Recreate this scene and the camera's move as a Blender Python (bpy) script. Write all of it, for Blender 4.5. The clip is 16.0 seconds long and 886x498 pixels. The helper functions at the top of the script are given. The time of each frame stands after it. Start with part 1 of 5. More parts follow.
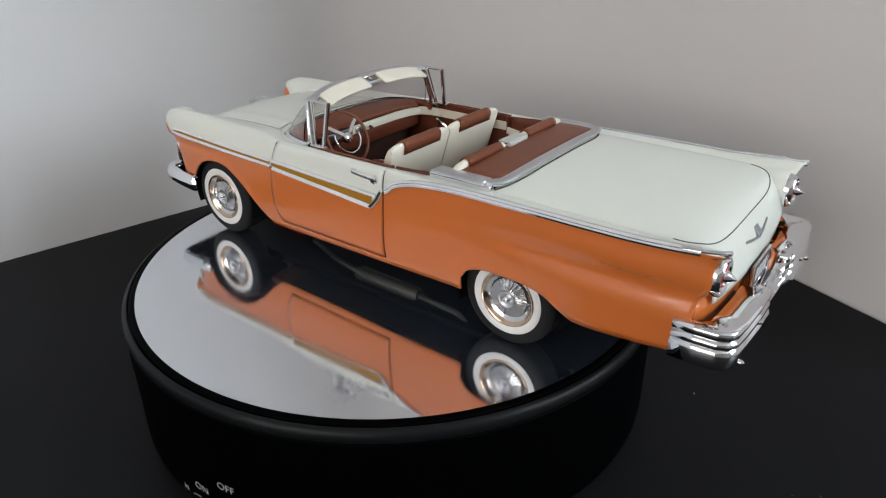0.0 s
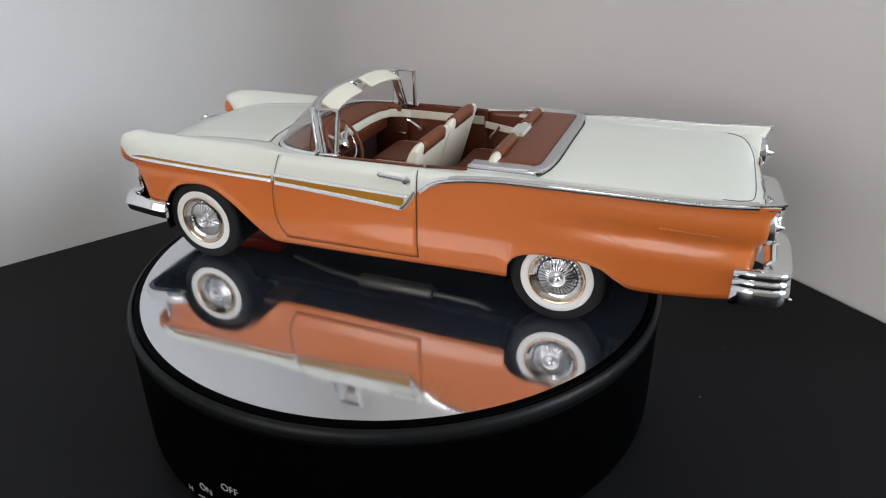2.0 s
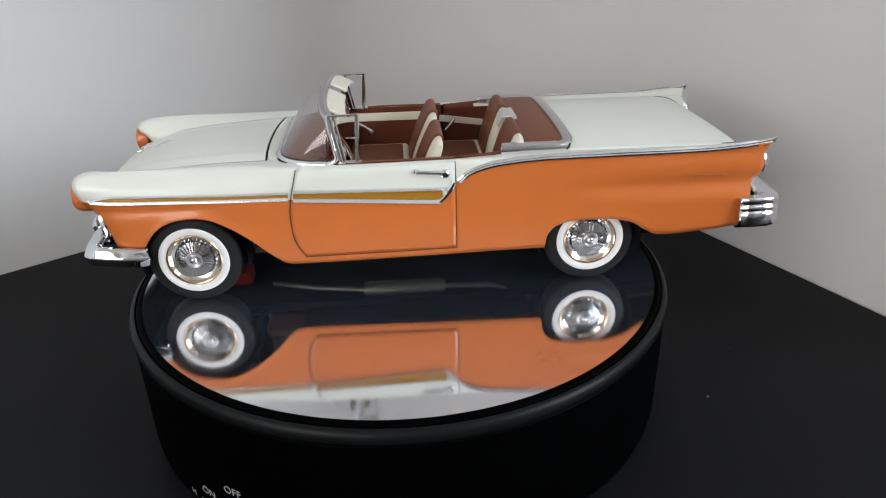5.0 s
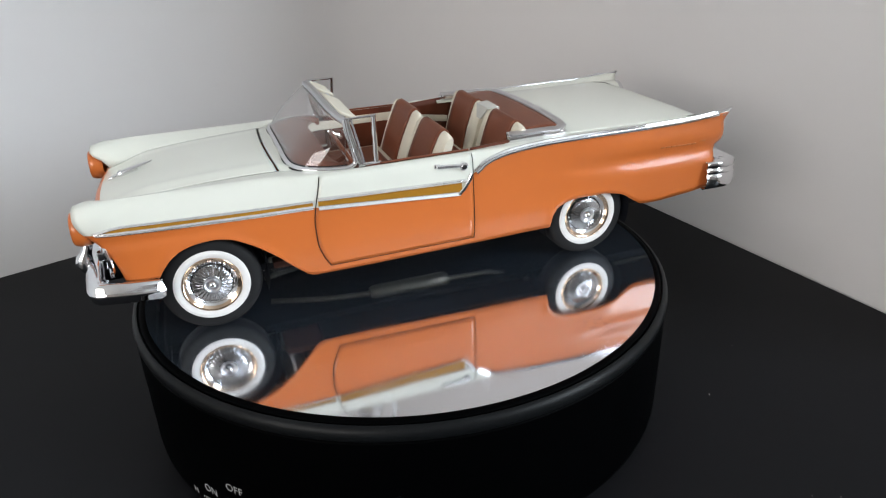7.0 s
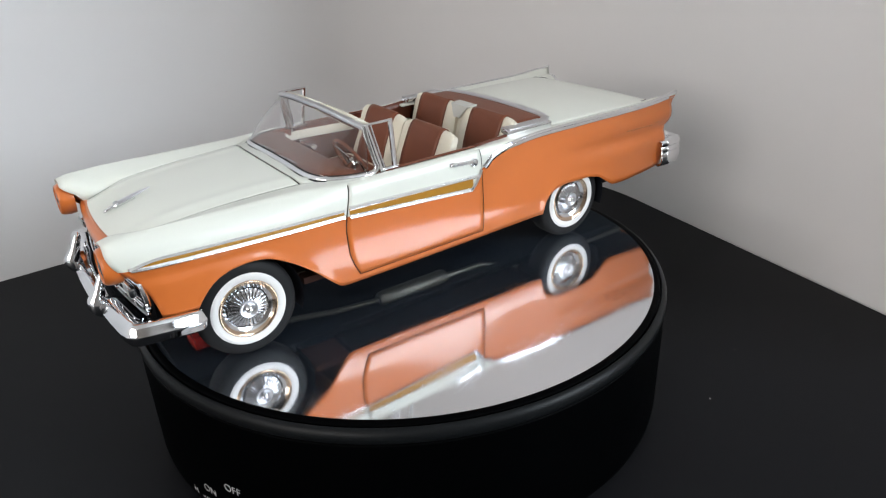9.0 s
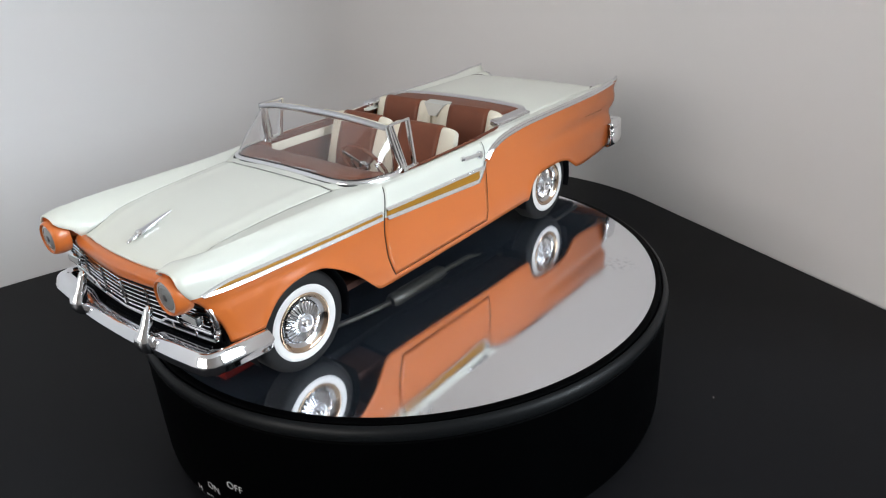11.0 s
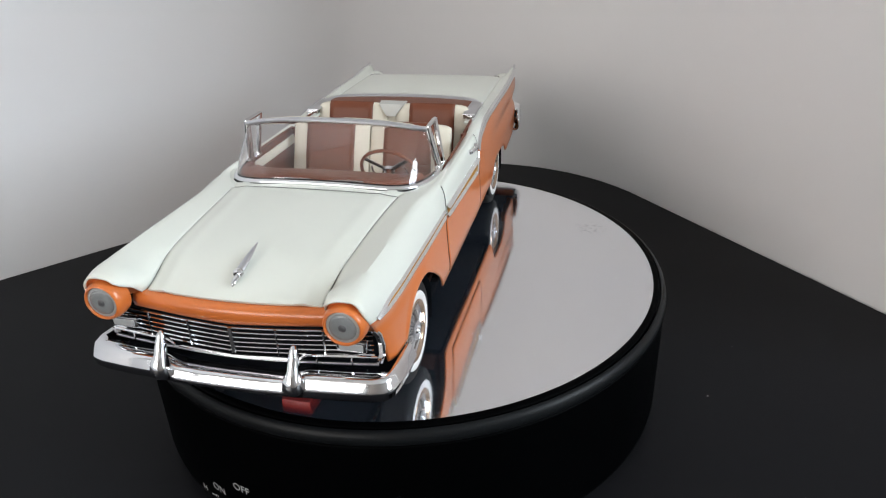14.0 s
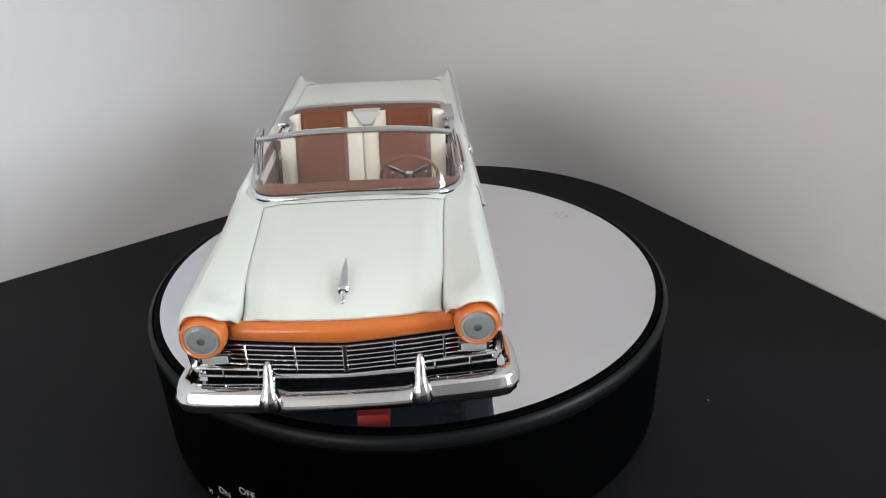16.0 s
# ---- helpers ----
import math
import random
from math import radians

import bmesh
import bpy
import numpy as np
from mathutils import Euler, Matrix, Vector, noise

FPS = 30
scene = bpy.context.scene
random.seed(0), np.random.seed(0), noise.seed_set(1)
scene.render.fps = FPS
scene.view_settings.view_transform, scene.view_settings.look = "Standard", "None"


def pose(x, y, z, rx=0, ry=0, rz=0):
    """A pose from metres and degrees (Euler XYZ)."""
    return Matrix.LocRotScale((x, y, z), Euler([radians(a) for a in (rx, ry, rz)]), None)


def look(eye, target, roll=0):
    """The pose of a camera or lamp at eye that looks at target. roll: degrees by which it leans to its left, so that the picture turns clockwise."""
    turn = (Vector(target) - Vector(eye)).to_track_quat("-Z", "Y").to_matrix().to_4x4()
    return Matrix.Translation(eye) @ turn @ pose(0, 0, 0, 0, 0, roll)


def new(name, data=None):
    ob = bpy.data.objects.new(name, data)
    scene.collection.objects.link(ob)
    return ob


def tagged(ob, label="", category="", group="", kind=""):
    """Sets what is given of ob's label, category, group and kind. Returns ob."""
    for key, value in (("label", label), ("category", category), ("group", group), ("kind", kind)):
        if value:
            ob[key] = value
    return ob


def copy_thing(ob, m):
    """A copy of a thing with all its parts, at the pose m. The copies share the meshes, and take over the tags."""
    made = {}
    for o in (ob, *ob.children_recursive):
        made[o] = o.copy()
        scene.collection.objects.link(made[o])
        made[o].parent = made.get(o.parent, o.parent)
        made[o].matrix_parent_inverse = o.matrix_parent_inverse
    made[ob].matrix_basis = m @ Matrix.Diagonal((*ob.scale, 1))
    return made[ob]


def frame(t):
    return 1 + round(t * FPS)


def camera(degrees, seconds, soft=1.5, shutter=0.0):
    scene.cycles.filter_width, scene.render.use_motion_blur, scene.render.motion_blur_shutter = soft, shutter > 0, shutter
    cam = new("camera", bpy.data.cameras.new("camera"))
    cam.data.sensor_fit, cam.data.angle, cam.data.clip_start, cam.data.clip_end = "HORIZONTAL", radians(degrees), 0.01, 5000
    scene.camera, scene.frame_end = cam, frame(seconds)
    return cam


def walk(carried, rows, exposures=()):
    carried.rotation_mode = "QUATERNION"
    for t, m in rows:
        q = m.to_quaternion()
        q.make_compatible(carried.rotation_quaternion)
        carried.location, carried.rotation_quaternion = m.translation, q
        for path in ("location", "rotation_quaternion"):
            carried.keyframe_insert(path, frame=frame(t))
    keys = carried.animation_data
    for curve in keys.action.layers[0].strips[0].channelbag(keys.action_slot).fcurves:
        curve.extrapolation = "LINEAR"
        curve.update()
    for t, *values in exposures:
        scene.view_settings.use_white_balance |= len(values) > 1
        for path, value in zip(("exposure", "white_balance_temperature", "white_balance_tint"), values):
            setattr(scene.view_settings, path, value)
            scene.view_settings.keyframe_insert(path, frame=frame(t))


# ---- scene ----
# A die-cast model convertible turning on a mirrored display turntable, on a black table in a room corner.
cam = camera(65.21, 16.0, soft=1.2)
walk(cam, [
    (0, pose(0.0181, -0.2916, 0.1521, 63.04, 0.37, -1.21)),
    (0.5, pose(0.0188, -0.2928, 0.1527, 63.47, 0.38, -0.85)),
    (1, pose(0.0209, -0.2913, 0.1521, 63.32, 0.52, -0.56)),
    (1.5, pose(0.0202, -0.2903, 0.1515, 63.19, 0.62, -0.55)),
    (2, pose(0.0190, -0.2920, 0.1508, 63.47, 0.55, -0.67)),
    (2.5, pose(0.0195, -0.2917, 0.1495, 63.67, 0.73, -0.52)),
    (3, pose(0.0191, -0.2922, 0.1489, 63.96, 0.82, -0.57)),
    (3.5, pose(0.0201, -0.2924, 0.1484, 64.07, 1.05, -0.36)),
    (4, pose(0.0208, -0.2916, 0.1482, 63.90, 1.19, -0.31)),
    (6.5, pose(0.0206, -0.2930, 0.1457, 64.34, 1.57, -0.45)),
    (7, pose(0.0221, -0.2934, 0.1461, 64.26, 1.66, -0.21)),
    (7.5, pose(0.0241, -0.2926, 0.1461, 64.21, 1.65, 0.13)),
    (8, pose(0.0258, -0.2937, 0.1481, 64.22, 1.81, 0.42)),
    (8.5, pose(0.0273, -0.2942, 0.1480, 64.36, 1.96, 0.71)),
    (9, pose(0.0284, -0.2943, 0.1475, 64.36, 2.02, 0.86)),
    (11.5, pose(0.0347, -0.2962, 0.1472, 64.56, 2.78, 2.04)),
    (12, pose(0.0345, -0.2962, 0.1507, 64.09, 2.54, 2.10)),
    (12.5, pose(0.0331, -0.2962, 0.1515, 64.07, 2.47, 1.85)),
    (13, pose(0.0324, -0.2960, 0.1536, 63.92, 2.26, 1.88)),
    (13.5, pose(0.0314, -0.2957, 0.1546, 63.81, 2.24, 1.77)),
    (14, pose(0.0267, -0.2956, 0.1553, 63.28, 2.03, 0.70)),
    (14.5, pose(0.0263, -0.2957, 0.1564, 63.20, 1.93, 0.80)),
    (15, pose(0.0256, -0.2960, 0.1576, 63.14, 1.82, 0.71)),
    (15.5, pose(0.0243, -0.2962, 0.1581, 63.25, 1.67, 0.63)),
    (16, pose(0.0228, -0.2963, 0.1583, 63.27, 1.70, 0.39)),
], exposures=[(0, -0.09), (1.5, -0.02), (3.5, -0.02), (6.5, 0.07), (9, 0.13), (12, 0.15), (16, 0.14)])

# ---- light ----
TABLE_Z = -0.060
BEND, BEND_R = Vector((0.0231, 0.1450)), 0.1646  # the wall's rounded corner
DIR_L = Vector((-0.769, -0.639)).normalized()
DIR_R = Vector((0.463, -0.886)).normalized()
END_L = BEND + Vector((DIR_L.y, -DIR_L.x)) * BEND_R
END_R = BEND + Vector((-DIR_R.y, DIR_R.x)) * BEND_R
ROOM = 2.8
C1 = END_L + DIR_L * ROOM
C3 = END_R + DIR_R * 0.29
C4 = END_R + DIR_R * 0.62 + Vector((-DIR_R.y, DIR_R.x)) * 1.3
C5 = C4 + DIR_R * 3.0
C2 = C1 + DIR_R * (ROOM + 0.1)


def corner_path(inset=0.0, n=25):
    """The line of the two walls and the bend between them, from left to right."""
    a0, a1 = math.atan2(-DIR_L.x, DIR_L.y), math.atan2(DIR_R.x, -DIR_R.y)
    r = BEND_R - inset
    return [BEND + Vector((math.cos(a0 + (a1 - a0) * k / (n - 1)), math.sin(a0 + (a1 - a0) * k / (n - 1)))) * r for k in range(n)]


world = bpy.data.worlds.new("sky")
scene.world = world
world.use_nodes = True
wn = world.node_tree.nodes
sky = wn.new("ShaderNodeTexSky")
sky.sky_type, sky.sun_disc = "NISHITA", False
sky.sun_elevation, sky.sun_rotation = radians(40), radians(150)
wn["Background"].inputs["Strength"].default_value = 0.1
world.node_tree.links.new(sky.outputs[0], wn["Background"].inputs["Color"])


def area(name, eye, target, w, h, watts, color):
    data = bpy.data.lights.new(name, "AREA")
    data.shape, data.size, data.size_y, data.energy, data.color = "RECTANGLE", w, h, watts, color
    ob = new(name, data)
    ob.matrix_world = look(eye, target)
    return ob


ACROSS, ASIDE = (C5 - C4).normalized(), (C2 - C1).normalized()
WIN_MAIN = C4 + ACROSS * 1.675
# no window is known on this side; the opening is added for fill light
WIN_FILL = C1 + ASIDE * 1.5


def inward(d, at):
    n = Vector((-d.y, d.x))
    return n if n.dot(Vector((0, -0.8)) - at) > 0 else -n


IN_MAIN, IN_SIDE = inward(ACROSS, WIN_MAIN), inward(ASIDE, WIN_FILL)
WIN_MAIN_L, WIN_FILL_L = WIN_MAIN + IN_MAIN * 0.04, WIN_FILL + IN_SIDE * 0.04
area("unseen_opening_light", (*WIN_MAIN_L, 1.02), (*(WIN_MAIN_L + IN_MAIN), 0.72), 1.95, 1.2, 88, (0.82, 0.92, 1.0))
# added warm fill lamp for the right wall
area("unseen_opening_light", (*WIN_FILL_L, 1.02), (*(WIN_FILL_L + IN_SIDE), 0.72), 2.4, 1.2, 46, (1.0, 0.945, 0.89))

# ---- materials ----
def material(name, color, rough=0.5, metal=0.0, vary=0.06, scale=40.0, bump=0.0, bump_scale=400.0, coat=0.0, ior=1.45, spec=0.5, trans=0.0, rough_vary=0.05, island=0.0):
    m = bpy.data.materials.new(name)
    m.use_nodes = True
    nt = m.node_tree
    b = nt.nodes["Principled BSDF"]
    tc = nt.nodes.new("ShaderNodeTexCoord")
    n1 = nt.nodes.new("ShaderNodeTexNoise")
    n1.inputs["Scale"].default_value, n1.inputs["Detail"].default_value = scale, 6
    nt.links.new(tc.outputs["Object"], n1.inputs["Vector"])
    mix = nt.nodes.new("ShaderNodeMix")
    mix.data_type = "RGBA"
    lo = [c * (1 - vary) for c in color]
    hi = [min(1, c * (1 + vary)) for c in color]
    mix.inputs[6].default_value, mix.inputs[7].default_value = (*lo, 1), (*hi, 1)
    nt.links.new(n1.outputs["Fac"], mix.inputs[0])
    nt.links.new(mix.outputs[2], b.inputs["Base Color"])
    n2 = nt.nodes.new("ShaderNodeTexNoise")
    n2.inputs["Scale"].default_value, n2.inputs["Detail"].default_value = bump_scale, 4
    nt.links.new(tc.outputs["Object"], n2.inputs["Vector"])
    mr = nt.nodes.new("ShaderNodeMapRange")
    mr.inputs[3].default_value, mr.inputs[4].default_value = max(0, rough - rough_vary), min(1, rough + rough_vary)
    nt.links.new(n2.outputs["Fac"], mr.inputs[0])
    nt.links.new(mr.outputs[0], b.inputs["Roughness"])
    if bump:
        bp = nt.nodes.new("ShaderNodeBump")
        bp.inputs["Strength"].default_value, bp.inputs["Distance"].default_value = bump, 0.0004
        nt.links.new(n2.outputs["Fac"], bp.inputs["Height"])
        nt.links.new(bp.outputs[0], b.inputs["Normal"])
    b.inputs["Metallic"].default_value = metal
    b.inputs["Coat Weight"].default_value = coat
    b.inputs["Coat Roughness"].default_value = 0.08
    b.inputs["IOR"].default_value = ior
    b.inputs["Specular IOR Level"].default_value = spec
    b.inputs["Transmission Weight"].default_value = trans
    return m


ORANGE = material("orange_paint", (0.605, 0.158, 0.034), 0.30, spec=0.42, vary=0.03, scale=60, bump=0.02, bump_scale=900, coat=0.5)
IVORY = material("ivory_paint", (0.715, 0.735, 0.67), 0.34, vary=0.02, scale=60, bump=0.02, bump_scale=900, coat=0.45)
CHROME = material("chrome", (0.78, 0.78, 0.80), 0.07, metal=1, vary=0.06, scale=150, bump=0.05, bump_scale=250, rough_vary=0.03)
HUB = material("polished_hub_metal", (0.60, 0.60, 0.61), 0.14, metal=1, vary=0.08, scale=150, bump=0.05, bump_scale=400)
BRIGHT = material("bright_metal_strip", (0.88, 0.88, 0.89), 0.20, metal=0.9, vary=0.05, scale=200)
SATIN = material("satin_chrome", (0.62, 0.62, 0.65), 0.30, metal=1, vary=0.06, scale=150, bump=0.05, bump_scale=500)
GOLD = material("gold_strip", (0.40, 0.185, 0.012), 0.42, metal=0.1, vary=0.1, scale=200)
BROWN = material("brown_vinyl", (0.165, 0.050, 0.024), 0.42, spec=0.35, vary=0.10, scale=120, bump=0.06, bump_scale=1500)
LINING = material("dark_red_brown_vinyl", (0.115, 0.030, 0.014), 0.34, spec=0.4, vary=0.12, scale=120, bump=0.1, bump_scale=1500)
CREAM = material("cream_vinyl", (0.72, 0.68, 0.57), 0.5, vary=0.05, scale=120, bump=0.1, bump_scale=1500)
CARPET = material("brown_carpet", (0.05, 0.018, 0.012), 0.9, vary=0.25, scale=400, bump=0.5, bump_scale=2500)
RUBBER = material("tyre_rubber", (0.012, 0.012, 0.013), 0.6, spec=0.25, vary=0.15, scale=120, bump=0.1, bump_scale=1200)
WHITEWALL = material("white_rubber", (0.78, 0.77, 0.76), 0.5, vary=0.03, scale=150, bump=0.05)
COPPER = material("warm_chrome", (0.56, 0.42, 0.31), 0.14, metal=1, vary=0.1, scale=200, bump=0.05)
BLACK = material("black_underbody", (0.005, 0.006, 0.009), 0.6, spec=0.2, vary=0.3, scale=80, bump=0.2)
# strips of this dark colour stand in for the shade inside shut lines
GAP_SHADE = material("gap_shade_strip", (0.02, 0.014, 0.010), 0.8, vary=0.1)
LENS = material("headlight_lens", (0.22, 0.235, 0.24), 0.25, vary=0.1, scale=500, bump=0.3, bump_scale=1500, coat=0.4)
LENS_EDGE = material("headlight_rim_glass", (0.34, 0.355, 0.36), 0.3, vary=0.05)
LENS_EYE = material("headlight_bulb_cap", (0.08, 0.08, 0.085), 0.4)
RED = material("red_lens", (0.42, 0.012, 0.015), 0.15, vary=0.1, scale=400, coat=0.5)
ENGINE_RED = material("red_engine_paint", (0.46, 0.02, 0.010), 0.4, vary=0.1)
STEEL = material("dull_exhaust_steel", (0.13, 0.125, 0.105), 0.42, metal=0.7, vary=0.15)
GREY = material("grey_vinyl", (0.50, 0.50, 0.47), 0.45, vary=0.06, scale=120, bump=0.1, bump_scale=1500)
PEWTER = material("dull_pewter", (0.36, 0.36, 0.38), 0.35, metal=0.9, vary=0.1, scale=200)
PLATE = material("plate_black", (0.03, 0.03, 0.035), 0.4)
INK = material("white_print", (0.58, 0.58, 0.58), 0.6, vary=0.1)
SCRIPT = material("grey_script", (0.46, 0.15, 0.05), 0.4, metal=0.1, vary=0.1)
TABLE = material("black_laminate", (0.0098, 0.0100, 0.0114), 0.40, spec=0.08, vary=0.12, scale=9, bump=0.03, bump_scale=1500, rough_vary=0.06)
PLASTIC = material("black_plastic", (0.0006, 0.0007, 0.0009), 0.5, spec=0.02, vary=0.1, scale=60, bump=0.04, bump_scale=1200)
RIMBLACK = material("dark_grey_plastic", (0.0058, 0.0066, 0.0074), 0.38, spec=0.16, vary=0.1, scale=60, bump=0.04, bump_scale=1200)
WALL = material("white_wall_paint", (0.70, 0.692, 0.692), 0.8, vary=0.025, scale=3, bump=0.10, bump_scale=220)
# made-up dark colour: the unseen rear wall cuts bounce and darkens chrome reflections
BOUNCE_CUT = material("bounce_cut_brown", (0.17, 0.155, 0.142), 0.8, vary=0.05, scale=3, bump=0.1, bump_scale=220)
CEILING = material("white_ceiling_paint", (0.56, 0.555, 0.545), 0.85, vary=0.02, scale=3)
FLOOR = material("oak_floor", (0.12, 0.09, 0.065), 0.5, vary=0.2, scale=8)
FRAME = material("white_frame_paint", (0.8, 0.8, 0.8), 0.4, vary=0.02)
DUST = material("pale_dust", (0.5, 0.48, 0.46), 0.9)


def mirror_material():
    m = bpy.data.materials.new("mirror_glass")
    m.use_nodes = True
    nt = m.node_tree
    b = nt.nodes["Principled BSDF"]
    b.inputs["Metallic"].default_value = 0.992
    b.inputs["Base Color"].default_value = (0.80, 0.81, 0.84, 1)
    tc = nt.nodes.new("ShaderNodeTexCoord")
    n = nt.nodes.new("ShaderNodeTexNoise")
    n.inputs["Scale"].default_value, n.inputs["Detail"].default_value = 45, 8
    nt.links.new(tc.outputs["Object"], n.inputs["Vector"])
    mr = nt.nodes.new("ShaderNodeMapRange")
    mr.inputs[1].default_value, mr.inputs[2].default_value = 0.35, 0.75
    mr.inputs[3].default_value, mr.inputs[4].default_value = 0.05, 0.125
    nt.links.new(n.outputs["Fac"], mr.inputs[0])
    nt.links.new(mr.outputs[0], b.inputs["Roughness"])
    # a faint greasy print near the edge
    gap = nt.nodes.new("ShaderNodeVectorMath")
    gap.operation = "DISTANCE"
    gap.inputs[1].default_value = (-0.0525, 0.0845, 0.0)
    nt.links.new(tc.outputs["Object"], gap.inputs[0])
    near = nt.nodes.new("ShaderNodeMapRange")
    near.inputs[1].default_value, near.inputs[2].default_value = 0.003, 0.010
    near.inputs[3].default_value, near.inputs[4].default_value = 1, 0
    nt.links.new(gap.outputs["Value"], near.inputs[0])
    blot = nt.nodes.new("ShaderNodeTexNoise")
    blot.inputs["Scale"].default_value, blot.inputs["Detail"].default_value = 420, 3
    nt.links.new(tc.outputs["Object"], blot.inputs["Vector"])
    spots = nt.nodes.new("ShaderNodeMapRange")
    spots.inputs[1].default_value, spots.inputs[2].default_value = 0.5, 0.62
    nt.links.new(blot.outputs["Fac"], spots.inputs[0])
    amount = nt.nodes.new("ShaderNodeMath")
    amount.operation = "MULTIPLY"
    nt.links.new(near.outputs[0], amount.inputs[0])
    nt.links.new(spots.outputs[0], amount.inputs[1])
    mix = nt.nodes.new("ShaderNodeMix")
    mix.data_type = "RGBA"
    mix.inputs[6].default_value, mix.inputs[7].default_value = (0.80, 0.81, 0.84, 1), (0.60, 0.61, 0.65, 1)
    nt.links.new(amount.outputs[0], mix.inputs[0])
    nt.links.new(mix.outputs[2], b.inputs["Base Color"])
    # a thin bluish haze painted into the glass, turning its dark reflections navy
    haze_bsdf = nt.nodes.new("ShaderNodeBsdfDiffuse")
    haze_bsdf.inputs["Color"].default_value = (0.30, 0.52, 0.85, 1)
    over = nt.nodes.new("ShaderNodeMixShader")
    haze_noise = nt.nodes.new("ShaderNodeTexNoise")
    haze_noise.inputs["Scale"].default_value, haze_noise.inputs["Detail"].default_value = 18, 5
    nt.links.new(tc.outputs["Object"], haze_noise.inputs["Vector"])
    amt = nt.nodes.new("ShaderNodeMapRange")
    amt.inputs[1].default_value, amt.inputs[2].default_value = 0.3, 0.7
    amt.inputs[3].default_value, amt.inputs[4].default_value = 0.006, 0.022
    nt.links.new(haze_noise.outputs["Fac"], amt.inputs[0])
    nt.links.new(amt.outputs[0], over.inputs[0])
    nt.links.new(b.outputs[0], over.inputs[1])
    nt.links.new(haze_bsdf.outputs[0], over.inputs[2])
    nt.links.new(over.outputs[0], nt.nodes["Material Output"].inputs["Surface"])
    return m


def glass_material(name, tint, rough=0.02, ripple=0.0):
    m = bpy.data.materials.new(name)
    m.use_nodes = True
    nt = m.node_tree
    b = nt.nodes["Principled BSDF"]
    b.inputs["Base Color"].default_value = (*tint, 1)
    b.inputs["Transmission Weight"].default_value = 1
    b.inputs["Roughness"].default_value = rough
    b.inputs["IOR"].default_value = 1.6
    if ripple:
        tc, n, bp = nt.nodes.new("ShaderNodeTexCoord"), nt.nodes.new("ShaderNodeTexNoise"), nt.nodes.new("ShaderNodeBump")
        n.inputs["Scale"].default_value, n.inputs["Detail"].default_value, n.inputs["Distortion"].default_value = 45, 1, 1.0
        bp.inputs["Strength"].default_value, bp.inputs["Distance"].default_value = ripple, 0.002
        nt.links.new(tc.outputs["Object"], n.inputs["Vector"])
        nt.links.new(n.outputs["Fac"], bp.inputs["Height"])
        nt.links.new(bp.outputs[0], b.inputs["Normal"])
    return m


MIRROR = mirror_material()
# the slight pink in this tint stands in for reflections on the windscreen
GLASS = glass_material("clear_plastic_glazing", (0.90, 0.88, 0.88), 0.02, 0.012)
PANE = glass_material("window_pane", (0.97, 0.98, 0.98), 0.0)

# ---- mesh helpers ----
MM = 0.001


def part(name, bm, mat, parent=None, label="", smooth=35):
    """One mesh object from a bmesh; mat is a material or a list of them."""
    me = bpy.data.meshes.new(name)
    for f in bm.faces:
        f.smooth = smooth > 0
    bm.normal_update()
    bm.to_mesh(me)
    bm.free()
    if smooth:
        me.set_sharp_from_angle(angle=radians(smooth))
    for m in (mat if isinstance(mat, (list, tuple)) else [mat]):
        me.materials.append(m)
    ob = new(name, me)
    if parent:
        ob.parent = parent
    if label:
        tagged(ob, label)
    return ob


def solid(ob, mm, offset=-1):
    mod = ob.modifiers.new("thickness", "SOLIDIFY")
    mod.thickness, mod.offset = mm * MM, offset
    return ob


def sheet(rows, closed=False, slots=None, flip=False):
    """A bmesh of quads over rows of points in millimetres. slots(i, j) gives a face's material."""
    bm = bmesh.new()
    vs = [[bm.verts.new(Vector(p) * MM) for p in r] for r in rows]
    n = len(rows[0])
    for i in range(len(rows) - 1):
        for j in range(n if closed else n - 1):
            k = (j + 1) % n
            q = [vs[i][j], vs[i][k], vs[i + 1][k], vs[i + 1][j]]
            if flip:
                q.reverse()
            try:
                f = bm.faces.new(q)
            except ValueError:
                continue
            if slots:
                f.material_index = slots(i, j)
    return bm


def box(cx, cy, cz, sx, sy, sz, bevel=0.3, m=None, seg=2):
    bm = bmesh.new()
    bmesh.ops.create_cube(bm, size=1, matrix=Matrix.Diagonal((sx * MM, sy * MM, sz * MM, 1)))
    if bevel:
        bmesh.ops.bevel(bm, geom=bm.edges[:], offset=min(bevel, min(sx, sy, sz) * 0.45) * MM, segments=seg, affect="EDGES", profile=0.6)
    if m is not None:
        bm.transform(m)
    bm.transform(Matrix.Translation(Vector((cx, cy, cz)) * MM))
    return bm


def spun(profile, n=64, axis="Y", at=(0, 0, 0), cap=False):
    """A surface of revolution. profile: (along the axis, radius) in millimetres."""
    rows = []
    for a, r in profile:
        row = []
        for k in range(n):
            c, s = math.cos(2 * math.pi * k / n) * r, math.sin(2 * math.pi * k / n) * r
            p = {"X": (a, c, s), "Y": (c, a, s), "Z": (c, s, a)}[axis]
            row.append(Vector(p) + Vector(at))
        rows.append(row)
    bm = sheet(rows, closed=True)
    bmesh.ops.remove_doubles(bm, verts=bm.verts[:], dist=1e-7)
    bmesh.ops.recalc_face_normals(bm, faces=bm.faces[:])
    return bm


